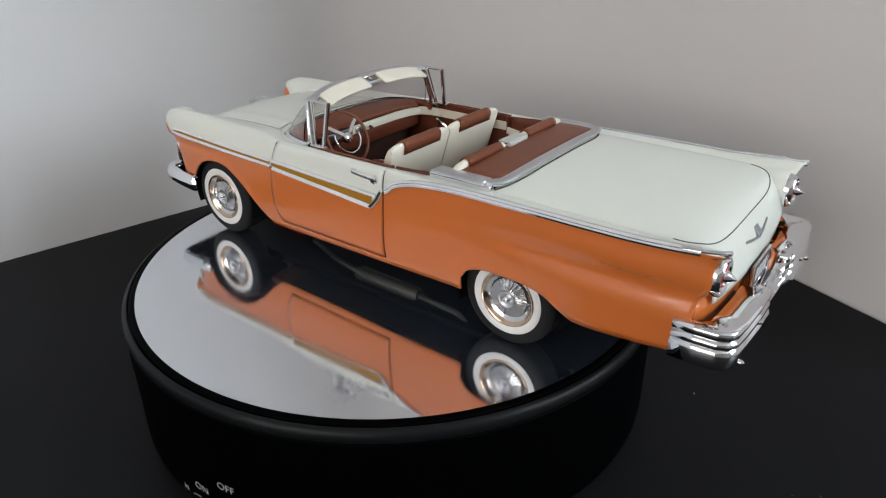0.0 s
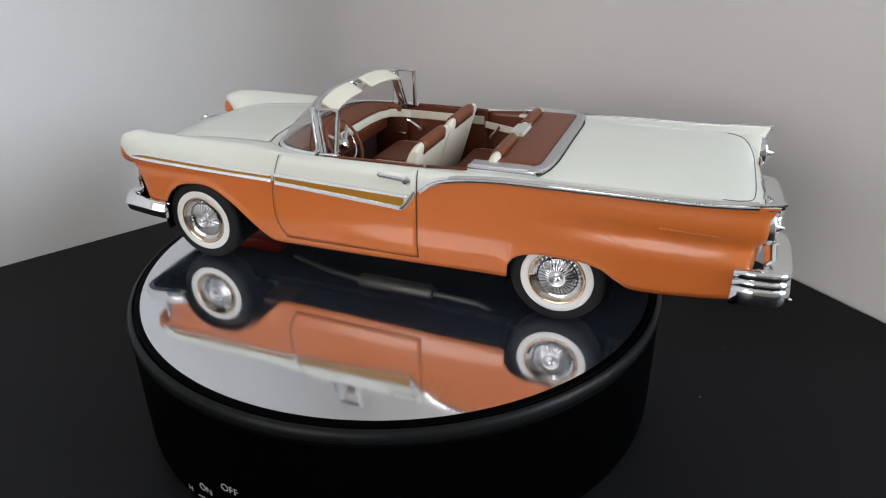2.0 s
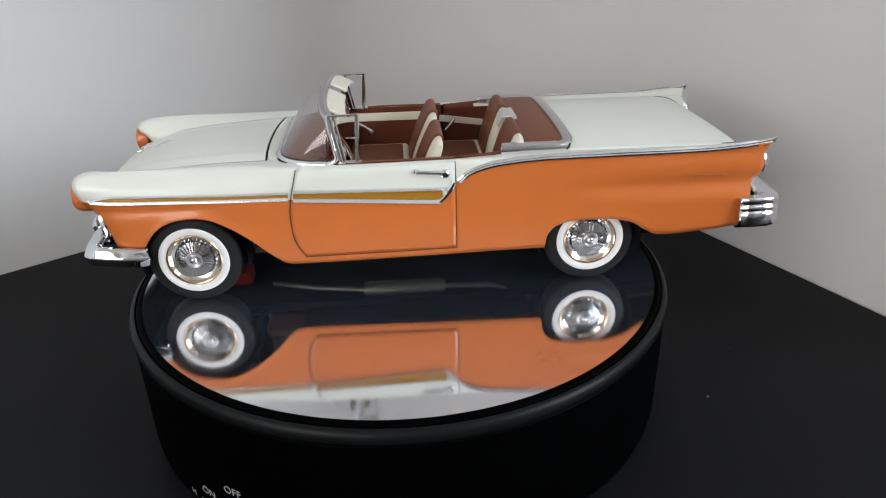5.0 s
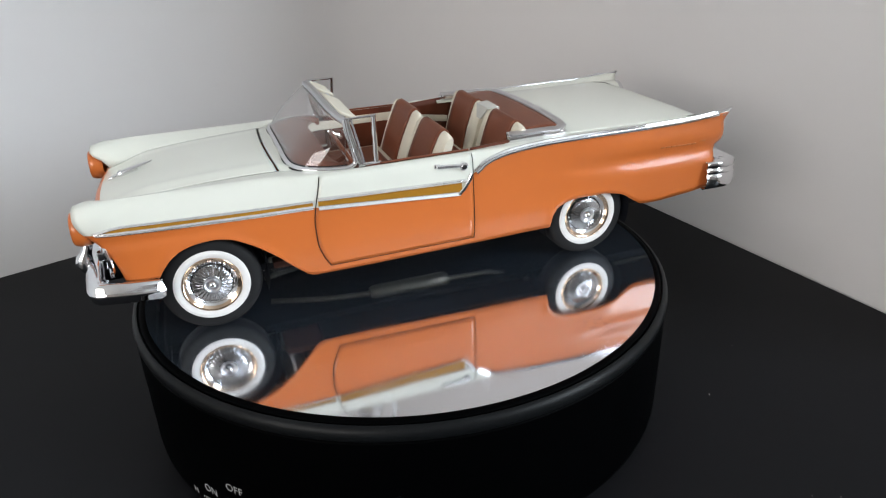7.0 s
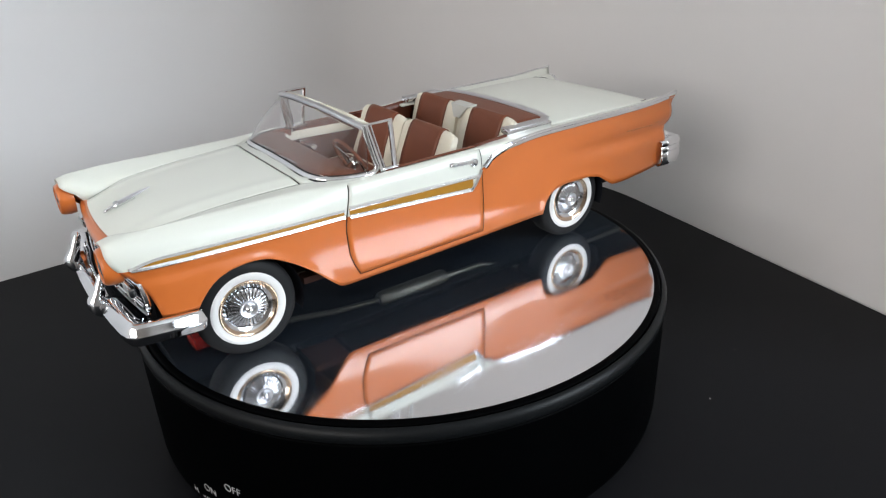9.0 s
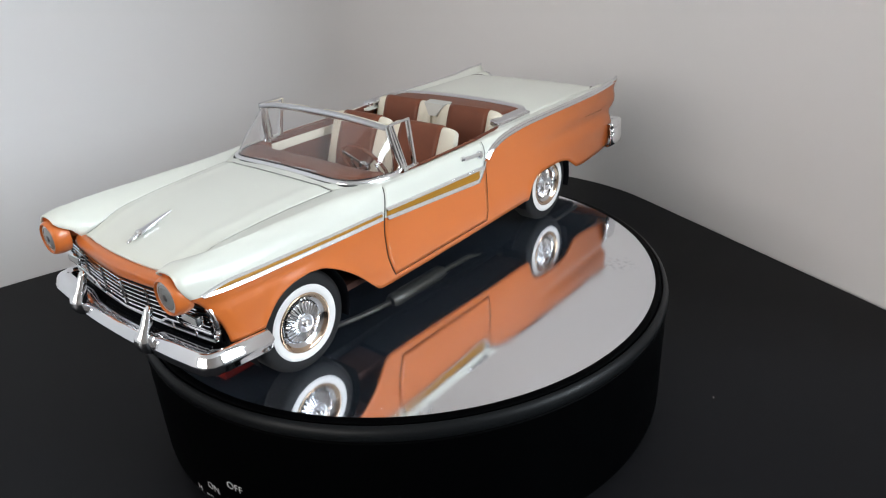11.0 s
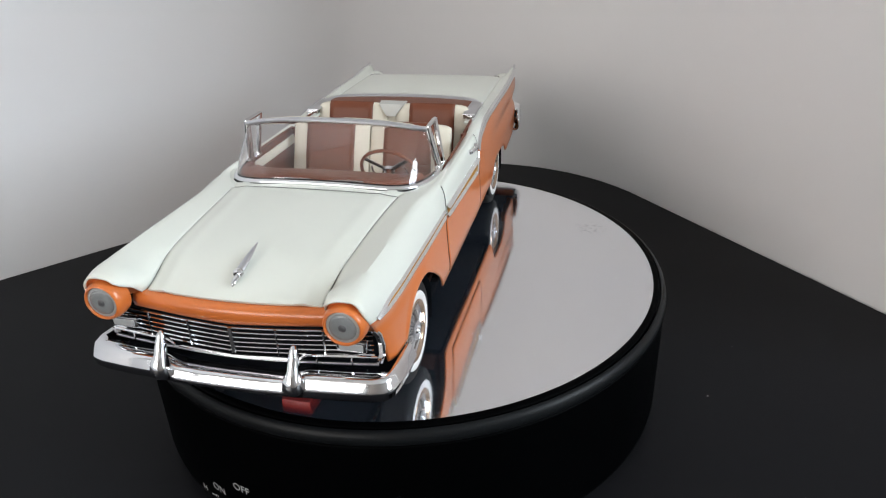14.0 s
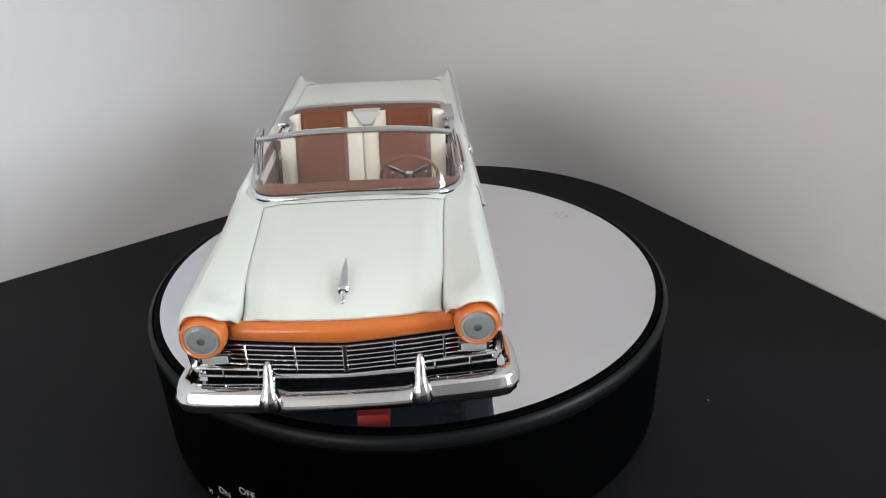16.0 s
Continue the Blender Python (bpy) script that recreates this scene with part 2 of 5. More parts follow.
def swept(path, section, ups=None, closed=False, caps=True):
    """A section (side, up) in mm carried along a path of points in mm."""
    path = [Vector(p) for p in path]
    rows = []
    n = len(path)
    for i, p in enumerate(path):
        a = path[(i - 1) % n] if closed or i else path[i]
        b = path[(i + 1) % n] if closed or i < n - 1 else path[i]
        d = (b - a).normalized()
        u = Vector(ups[i] if isinstance(ups, list) else (ups or (0, 0, 1)))
        s = d.cross(u).normalized()
        u = s.cross(d).normalized()
        rows.append([p + s * x + u * y for x, y in section])
    if closed:
        rows.append(rows[0])
    bm = sheet(rows, closed=True)
    if closed:
        bmesh.ops.remove_doubles(bm, verts=bm.verts[:], dist=1e-8)
    elif caps:
        bm.verts.ensure_lookup_table()
        m = len(section)
        for k in (0, len(rows) - 1):
            bm.faces.new(bm.verts[k * m:(k + 1) * m])
    bmesh.ops.recalc_face_normals(bm, faces=bm.faces[:])
    return bm


def ring(r, n=8):
    return [(r * math.cos(2 * math.pi * k / n), r * math.sin(2 * math.pi * k / n)) for k in range(n)]


def flat(w, h, b=0.25):
    """A rounded bar section, w to the side and h up."""
    w, h = w / 2, h / 2
    b = min(b, w * 0.8, h * 0.8)
    return [(-w, -h + b), (-w + b, -h), (w - b, -h), (w, -h + b), (w, h - b), (w - b, h), (-w + b, h), (-w, h - b)]


def curve(*knots):
    """A smooth monotone curve through (x, value) knots."""
    xs, ys = np.array(sorted(knots)).T
    d = np.diff(ys) / np.diff(xs)
    t = np.zeros(len(xs))
    t[0], t[-1] = d[0], d[-1]
    for i in range(1, len(xs) - 1):
        t[i] = 0 if d[i - 1] * d[i] <= 0 else 2 * d[i - 1] * d[i] / (d[i - 1] + d[i])

    def f(x):
        x = min(max(x, xs[0]), xs[-1])
        i = min(int(np.searchsorted(xs, x, side="right")) - 1, len(xs) - 2)
        h = xs[i + 1] - xs[i]
        s = (x - xs[i]) / h
        return float(ys[i] * (1 + 2 * s) * (1 - s) ** 2 + t[i] * h * s * (1 - s) ** 2 + ys[i + 1] * s * s * (3 - 2 * s) - t[i + 1] * h * s * s * (1 - s))
    return f


def lerp(a, b, t):
    return a + (b - a) * t


def span(a, b, n):
    return [lerp(a, b, k / (n - 1)) for k in range(n)]


def mirrored(bm):
    """A copy of a bmesh on the other side of the car."""
    other = bm.copy()
    other.transform(Matrix.Diagonal((1, -1, 1, 1)))
    bmesh.ops.reverse_faces(other, faces=other.faces[:])
    return other


def both(name, bm, mat, parent, label="", smooth=35, thick=0):
    """A part and its twin on the other side."""
    twin = mirrored(bm)
    obs = [part(name, bm, mat, parent, label, smooth), part(name, twin, mat, parent, label, smooth)]
    for ob in obs:
        if thick:
            solid(ob, thick)
    return obs


# ---- the room ----
def wall_between(name, a, b, z0, z1, hole=None, mat=None, label="smooth off-white painted room wall"):
    """A wall 0.1 m thick outside the line a-b, with an optional opening (along0, along1, z0, z1)."""
    d = (b - a).normalized()
    out = Vector((d.y, -d.x))
    if out.dot((a + b) / 2 - Vector((0, -1.2))) < 0:
        out = -out
    length = (b - a).length
    bm = bmesh.new()

    def slab(s0, s1, h0, h1):
        vs = []
        for s, h in ((s0, h0), (s1, h0), (s1, h1), (s0, h1)):
            p = a + d * s
            vs.append((p, h))
        front = [bm.verts.new((p.x, p.y, h)) for p, h in vs]
        back = [bm.verts.new((p.x + out.x * 0.1, p.y + out.y * 0.1, h)) for p, h in vs]
        bm.faces.new(front)
        bm.faces.new(back[::-1])
        for k in range(4):
            bm.faces.new((front[k], back[k], back[(k + 1) % 4], front[(k + 1) % 4]))
    if hole:
        s0, s1, h0, h1 = hole
        slab(0, s0, z0, z1)
        slab(s1, length, z0, z1)
        slab(s0, s1, z0, h0)
        slab(s0, s1, h1, z1)
    else:
        slab(0, length, z0, z1)
    bmesh.ops.recalc_face_normals(bm, faces=bm.faces[:])
    return tagged(part(name, bm, mat or WALL, smooth=0), label, "wall", kind="structure")


FLOOR_Z, CEIL_Z = TABLE_Z - 0.75, TABLE_Z + 1.85


def bent_wall():
    """The two painted walls behind the table run into one another in a bend."""
    path = [C1] + corner_path() + [C3]
    rows = []
    for k, p in enumerate(path):
        q0, q1 = path[max(k - 1, 0)], path[min(k + 1, len(path) - 1)]
        d = (q1 - q0).normalized()
        o = p + Vector((-d.y, d.x)) * 0.1
        rows.append([(p.x, p.y, FLOOR_Z), (p.x, p.y, CEIL_Z), (o.x, o.y, CEIL_Z), (o.x, o.y, FLOOR_Z)])
    bm = sheet([[Vector(v) * 1000 for v in r] for r in rows], closed=True)
    bmesh.ops.recalc_face_normals(bm, faces=bm.faces[:])
    tagged(part("wall_backdrop", bm, WALL, smooth=40), "smooth off-white wall with a rounded corner", "wall", kind="structure")


bent_wall()
wall_between("wall_south", C1, C2, FLOOR_Z, CEIL_Z, (0.3, 2.7, 0.42, 1.62))
wall_between("wall_return", C3, C4, FLOOR_Z, CEIL_Z)
wall_between("wall_window", C4, C5, FLOOR_Z, CEIL_Z, (0.7, 2.65, 0.42, 1.62))
wall_between("wall_rear", C5, C2, FLOOR_Z, CEIL_Z, mat=BOUNCE_CUT, label="unseen rear wall, dark brown to cut bounced light")


def slab_of(name, z0, z1, mat, label, category):
    bm = bmesh.new()
    outline = [C1] + corner_path() + [C3, C4, C5, C2]
    n = len(outline)
    lo = [bm.verts.new((p.x, p.y, z0)) for p in outline]
    hi = [bm.verts.new((p.x, p.y, z1)) for p in outline]
    bm.faces.new(lo)
    bm.faces.new(hi)
    for k in range(n):
        bm.faces.new((lo[k], lo[(k + 1) % n], hi[(k + 1) % n], hi[k]))
    bmesh.ops.recalc_face_normals(bm, faces=bm.faces[:])
    return tagged(part(name, bm, mat, smooth=0), label, category, kind="structure")


slab_of("floor", FLOOR_Z - 0.05, FLOOR_Z, FLOOR, "plain brown wooden room floor", "floor")
slab_of("ceiling", CEIL_Z, CEIL_Z + 0.05, CEILING, "plain white painted ceiling", "ceiling")


def window(name, mid, along, w, z0, z1):
    """A framed window in the opening centred at mid."""
    turn = Matrix.Translation((mid.x, mid.y, 0)) @ Matrix.Rotation(math.atan2(along.y, along.x), 4, "Z")
    bm = bmesh.new()
    t = 0.05
    for cx, cz, sx, sz in ((0, z0 + t / 2, w, t), (0, z1 - t / 2, w, t), (-w / 2 + t / 2, (z0 + z1) / 2, t, z1 - z0 - 2 * t), (w / 2 - t / 2, (z0 + z1) / 2, t, z1 - z0 - 2 * t), (0, (z0 + z1) / 2, t * 0.8, z1 - z0 - 2 * t)):
        bmesh.ops.create_cube(bm, size=1, matrix=Matrix.Translation((cx, 0, cz)) @ Matrix.Diagonal((sx, 0.05, sz, 1)))
    bm.transform(turn)
    frame_ob = tagged(part(name, bm, FRAME, smooth=0), "white framed window out of view, round an area lamp", "window", kind="structure")
    bm = bmesh.new()
    bmesh.ops.create_cube(bm, size=1, matrix=Matrix.Translation((0, 0, (z0 + z1) / 2)) @ Matrix.Diagonal((w - 2 * t, 0.006, z1 - z0 - 2 * t, 1)))
    bm.transform(turn)
    pane = part("pane", bm, PANE, frame_ob, smooth=0)
    pane.visible_shadow = False


window("window_1", WIN_MAIN - IN_MAIN * 0.05, ACROSS, 1.95, 0.42, 1.62)
# made-up window round the fill lamp
window("added_fill_window", WIN_FILL - IN_SIDE * 0.05, ASIDE, 2.4, 0.42, 1.62)


# ---- the table ----
def black_table():
    bend = corner_path(0.0015)
    pts = [bend[0] + DIR_L * 0.8] + bend + [bend[-1] + DIR_R * 0.6]
    pts.append(bend[0] + DIR_L * 0.8 + DIR_R * 0.7)
    n = len(pts)
    table = tagged(new("table"), "large black laminate table against a rounded wall corner", "table")
    bm = bmesh.new()
    lo = [bm.verts.new((p.x, p.y, TABLE_Z - 0.03)) for p in pts]
    hi = [bm.verts.new((p.x, p.y, TABLE_Z)) for p in pts]
    bm.faces.new(lo[::-1])
    bm.faces.new(hi)
    for k in range(n):
        bm.faces.new((lo[k], lo[(k + 1) % n], hi[(k + 1) % n], hi[k]))
    bmesh.ops.recalc_face_normals(bm, faces=bm.faces[:])
    bmesh.ops.bevel(bm, geom=[e for e in bm.edges if abs(e.verts[0].co.z - e.verts[1].co.z) < 1e-4], offset=0.0012, segments=2, affect="EDGES")
    part("tabletop", bm, TABLE, table)
    for p in (pts[0] + Vector((0.06, -0.02)), pts[-2] + Vector((-0.05, 0.06)), pts[-1] + Vector((0.06, 0.06)), BEND + Vector((0, 0.12))):
        height = TABLE_Z - 0.03 - FLOOR_Z
        bm = box(p.x * 1000, p.y * 1000, (FLOOR_Z + height / 2) * 1000, 45, 45, height * 1000, 2)
        part("leg", bm, TABLE, table)
    specks = bmesh.new()
    rng = random.Random(4)
    for k in range(7):
        x, y = rng.uniform(0.13, 0.30), rng.uniform(-0.12, 0.12)
        r = rng.uniform(0.0001, 0.0003)
        bmesh.ops.create_icosphere(specks, subdivisions=1, radius=r, matrix=Matrix.Translation((x, y, TABLE_Z + r * 0.4)))
    bmesh.ops.create_icosphere(specks, subdivisions=1, radius=0.0004, matrix=Matrix.Translation((0.142, -0.031, TABLE_Z + 0.0002)) @ Matrix.Diagonal((0.7, 1.9, 0.6, 1)))
    tagged(part("dust_specks", specks, DUST), "scattered pale dust specks on the black table", "dust", kind="stuff")


black_table()


# ---- the turntable ----
def turntable():
    base = tagged(new("display_turntable"), "round black plastic display turntable with printed switch marks", "turntable")
    base.location = (0, 0, TABLE_Z)
    dz = -TABLE_Z * 1000
    bm = spun([(1.6 - dz, 0), (1.6 - dz, 117.6), (2.2 - dz, 118.8), (3.6 - dz, 119.6), (6 - dz, 119.9), (-20, 120.0), (-6.9, 120.0), (-6.2, 119.4), (-5.8, 118.6)], 160, "Z", (0, 0, dz))
    part("drum", bm, PLASTIC, base)
    bm = spun([(-6.0, 118.4), (-5.9, 119.9), (-5.2, 120.3), (-3.6, 120.4), (-2.2, 120.0), (-1.2, 119.2), (-0.7, 118.5), (-0.6, 118.1), (-0.9, 117.8), (-2.8, 117.5), (-2.8, 100)], 160, "Z", (0, 0, dz))
    part("rim", bm, RIMBLACK, base, "dark grey rounded rim")
    for k in range(4):
        a = math.pi / 4 + k * math.pi / 2
        part("foot", spun([(0, 0), (0, 6), (1.7, 6), (1.7, 0)], 20, "Z", (95 * math.cos(a), 95 * math.sin(a), 0)), RUBBER, base)

    def word(text, angle, z, size):
        cu = bpy.data.curves.new("text", "FONT")
        cu.offset = -0.00006
        cu.body, cu.size, cu.extrude, cu.align_x, cu.align_y = text, size * MM, 0.00004, "CENTER", "CENTER"
        tmp = new("tmp", cu)
        bpy.context.view_layer.update()
        me = bpy.data.meshes.new_from_object(tmp.evaluated_get(bpy.context.evaluated_depsgraph_get()))
        bpy.data.objects.remove(tmp)
        bm = bmesh.new()
        bm.from_mesh(me)
        bpy.data.meshes.remove(me)
        r = 0.12008
        for v in bm.verts:
            th = radians(angle) + v.co.x / r
            rr = r + v.co.z
            v.co = (rr * math.cos(th), rr * math.sin(th), z * MM + dz * MM + v.co.y)
        part("printed_word", bm, INK, base, "small white printed switch word", smooth=0)

    word("H", -131.1, -52.6, 4.2)
    word("ON", -125.8, -46.5, 4.8)
    word("OFF", -119.1, -39.4, 4.8)

    def bar(angle, z, w, h):
        r = 120.1
        rows = []
        for zz in (z - h / 2, z + h / 2):
            rows.append([(r * math.cos(radians(angle) + s / r), r * math.sin(radians(angle) + s / r), zz + dz) for s in span(-w / 2, w / 2, 4)])
        part("printed_mark", sheet(rows), INK, base, smooth=0)

    for k, w in enumerate((0.9, 0.8, 0.8, 0.7)):
        bar(-128.6 + k * 0.6, -52.8 + k * 0.3, w * 0.7, 0.9)

    disc = tagged(new("turntable_platter"), "round mirror platter with a black edge, turning under the model car", "turntable platter")
    part("mirror", spun([(-1.5, 0), (-1.5, 114.6), (0, 114.6), (0, 0)], 180, "Z"), MIRROR, disc, "clear silver mirror disc")
    part("platter_edge", spun([(-2.3, 0), (-2.3, 117.2), (-0.75, 117.2), (-0.35, 116.8), (-0.04, 115.8), (-0.04, 114.64), (-1.6, 114.64), (-1.6, 0)], 180, "Z"), PLASTIC, disc, "black platter edge")
    return disc


platter = turntable()


# ---- the model car: x forward, y to its left, z up, in millimetres ----
car = tagged(new("model_car"), "orange and ivory die-cast model convertible standing on a mirror platter", "model car")

bottom_z = curve((124, 27.0), (101.2, 27.2), (99.6, 29.5), (95.3, 34.2), (91, 36.8), (86, 38.2), (80, 38.7), (75, 38.1), (66.8, 34.3), (57.6, 27.6), (48.6, 18.8), (45.0, 15.9), (42, 15.4),
                 (-40, 16.8), (-63.2, 17.2), (-63.9, 23.0), (-66.3, 26.8), (-70.7, 28.9), (-77, 29.9), (-88, 29.9), (-98.6, 28.2), (-105.6, 24.1), (-111, 21.2), (-116, 20.9), (-132, 22.0), (-152, 24.0))
trim_z = curve((126, 46.9), (117, 46.4), (90, 45.7), (64, 45.1), (41, 44.8), (38, 44.4), (10, 42.8), (-15, 41.5), (-20.5, 41.3), (-25.8, 48.6), (-27.3, 49.2), (-31, 52.2), (-37.5, 54.5), (-44, 55.7), (-64, 57.2), (-96, 57.6), (-127, 57.9), (-152, 59.6))
width = curve((126, 47.0), (121, 48.4), (112, 49.6), (95, 50.2), (40, 50.4), (-20, 50.4), (-64, 50.0), (-110, 50.2), (-140, 49.8), (-152, 49.0))
crest_y = curve((126, 41.5), (100, 42.6), (60, 43.0), (42, 45.0), (30, 46.4), (-26, 46.4), (-50, 46.8), (-75, 47.4), (-152, 47.0))
crest_z = curve((126, 54.4), (124, 55.5), (117, 57.0), (106, 57.3), (80, 57.3), (60, 57.3), (42, 56.9), (30, 57.0), (-26, 57.4), (-44, 57.6), (-64, 58.0), (-127, 58.4), (-152, 60.3))
inner_y = curve((126, 31.0), (117, 29.6), (100, 31.0), (51, 34.0), (42, 40.5), (34, 44.2), (-26, 44.0), (-45, 42.4), (-75, 42.6), (-152, 42.4))
inner_z = curve((126, 46.4), (117, 47.9), (100, 53.2), (70, 55.7), (51, 56.4), (42, 56.6), (34, 56.6), (-26, 57.0), (-45, 57.4), (-75, 57.7), (-138, 57.4), (-152, 55.6))


def side_y(x, z):
    """Half width of the body's orange flank."""
    w = width(x)
    low = max(0.0, 26.5 - z) / 11
    y = w - 2.0 * low ** 1.7 - 0.9 * (max(0.0, z - 26.5) / 20) ** 1.5 * min(max((x + 110) / 60, 0), 1)
    rear = min(max((-x - 62) / 55, 0), 1)
    rear = rear * rear * (3 - 2 * rear)
    y -= rear * 1.7 * math.exp(-((z - 43.2) / 3.2) ** 2)
    y -= rear * 0.8 * math.exp(-((z - 56.5) / 2.5) ** 2)
    y += rear * 0.5 * math.exp(-((z - 36) / 4) ** 2)
    if 44 < x < 102 or -112 < x < -58:
        gap = max(z - bottom_z(x), 0)
        if x > -64:
            gap = math.hypot(max(x + 63.6, 0), 0.7 * max(z - 24, 0)) if x < 0 else gap
        ease = min(1, (x - 44) / 14, (102 - x) / 3) if x > 0 else min(1, (x + 112) / 10)
        y += (0.6 if x > 0 else 0.4) * math.exp(-(gap / 2.2) ** 2) * max(ease, 0)
    front = min(max((x - 60) / 40, 0), 1)
    y -= front * 0.7 * math.exp(-((z - 42.5) / 2.0) ** 2)
    return y


LOW, UP, IN = 16, 9, 8


def crease(x):
    """How sharply the fender's crest is folded: full over the front fenders, none along the doors and fins."""
    k = min(max((x - 44) / 22, 0), 1)
    return k * k * (3 - 2 * k) * (1 - min(max((x - 108) / 12, 0), 1))


def shoulder(x, u):
    """y and z of the ivory shoulder at u, from the side strip at 0 to the crest at 1."""
    zt = trim_z(x)
    yt, yc, zc = side_y(x, zt), crest_y(x), crest_z(x)
    top = math.pi / 2 - radians(44) * crease(x)
    a = top * u
    c = (math.cos(a) - math.cos(top)) / (1 - math.cos(top))
    return yc + (yt - yc) * max(c, 0) ** 0.85, zt + (zc - zt) * (math.sin(a) / math.sin(top)) ** 0.95


def section(x):
    pts = []
    zb, zt = bottom_z(x), trim_z(x)
    for k in range(LOW + 1):
        z = lerp(zb, zt, k / LOW)
        pts.append(Vector((x, side_y(x, z), z)))
    for k in range(1, UP + 1):
        pts.append(Vector((x, *shoulder(x, k / UP))))
    yc, zc, yi, zi = crest_y(x), crest_z(x), inner_y(x), inner_z(x)
    for k in range(1, IN + 1):
        t = k / IN
        fall = lerp(t * t * (3 - 2 * t), t ** lerp(2.4, 3.8, min(max((x - 106) / 12, 0), 1)), min(max((x - 70) / 30, 0), 1))
        fall = lerp(fall, t ** 1.15, crease(x) * 0.8)
        pts.append(Vector((x, lerp(yc, yi, t), lerp(zc, zi, fall))))
    return pts


NOSE = 124.0


def nosed(p):
    """Slants the fender's front edge: its foot stands behind its brow."""
    if p.x <= 100:
        return p
    limit = curve((20, 111.6), (30, 113.4), (38, 116.0), (43, 119.3), (46.5, 122.4), (50, 124.6), (53, 125.4), (58, 125.0))(p.z)
    inner = min(max((34.5 - p.y) / 4.5, 0), 1)
    limit = lerp(limit, 117.5, inner * inner * (3 - 2 * inner))
    q = p.copy()
    q.x += (limit - NOSE) * ((p.x - 100) / (NOSE - 100)) ** 1.4
    return q


def flank_columns():
    xs = span(NOSE, -151, 150) + [-60.6, -61.2, -61.8, -62.4, -62.9, -63.3, -63.5, -63.7, -63.9, -64.2, 100.9, 100.2, -24, -25, -26, -26.6]
    return sorted(set(round(x, 3) for x in xs), reverse=True)


def body_shell():
    xs = flank_columns()
    rows = [[nosed(p) for p in section(x)] for x in xs]
    # the rear edge: the flank follows the lamp and bumper line, the fin runs out to a point
    tail = curve((20, -147.5), (34, -149.5), (40, -149.8), (43.5, -150.3), (45, -152.4), (50, -153.6), (55, -153.2), (57.5, -154.6), (62, -156.6))
    for row, x in zip(rows, xs):
        if x < -135:
            for p in row:
                p.x += (tail(p.z) + 151) * ((-135 - x) / 16) ** 1.2
    bm = sheet(rows, slots=lambda i, j: 0 if j < LOW else 1, flip=True)
    return both("body_side", bm, [ORANGE, IVORY], car, "orange flank with an ivory upper panel", 40, 0.7)


body_shell()


def nose_faces():
    """The orange face of each fender round its headlight."""
    rim = [nosed(p) for p in section(NOSE)]
    mid = Vector((122.6, 39.7, 46.9))
    rim = rim[8:]
    rows = []
    for t, dx in ((0, -0.2), (0.12, -0.9), (0.35, -1.2), (0.6, -0.8), (0.8, 0)):
        rows.append([Vector((lerp(p.x, mid.x, t) + dx, lerp(p.y, mid.y, t), lerp(p.z, mid.z, t))) for p in rim])
    both("fender_nose", sheet(rows, flip=True), ORANGE, car, "orange fender nose", 50)
    for s in (1, -1):
        c = (0, 39.7 * s, 47.3)
        bezel = part("headlight", spun([(121.0, 6.5), (123.0, 6.75), (124.8, 6.6), (126.0, 6.3), (126.8, 5.85), (126.9, 5.5), (126.5, 5.15), (125.4, 5.1)], 48, "X", c), ORANGE, car, "headlight in an orange bezel", 50)
        part("lens_rim", spun([(125.2, 5.2), (126.1, 5.15), (126.35, 4.8), (126.4, 4.3), (126.3, 4.2)], 48, "X", c), LENS_EDGE, bezel, "pale grey lens edge", 50)
        part("lens", spun([(126.2, 4.35), (126.42, 4.2), (126.6, 3.2), (126.7, 2.2), (126.75, 1.3), (126.75, 1.1)], 40, "X", c), LENS, bezel, "frosted grey lens", 50)
        part("lens_cap", spun([(126.7, 1.25), (126.95, 1.0), (127.0, 0)], 24, "X", c), LENS_EYE, bezel, "dark lens centre", 50)


nose_faces()


def hood_z(x, y):
    """Height of the hood and cowl."""
    t = min(abs(y) / max(inner_y(x), 1), 1)
    crown = curve((126, 45.6), (121, 47.6), (117, 49.6), (112, 51.6), (98, 55.0), (75, 57.2), (52, 58.2), (36, 58.6))(x)
    edge = inner_z(x)
    z = lerp(edge, crown, (1 - t ** 2.6))
    z += 0.4 * math.exp(-((t - 0.80) / 0.08) ** 2)
    return z


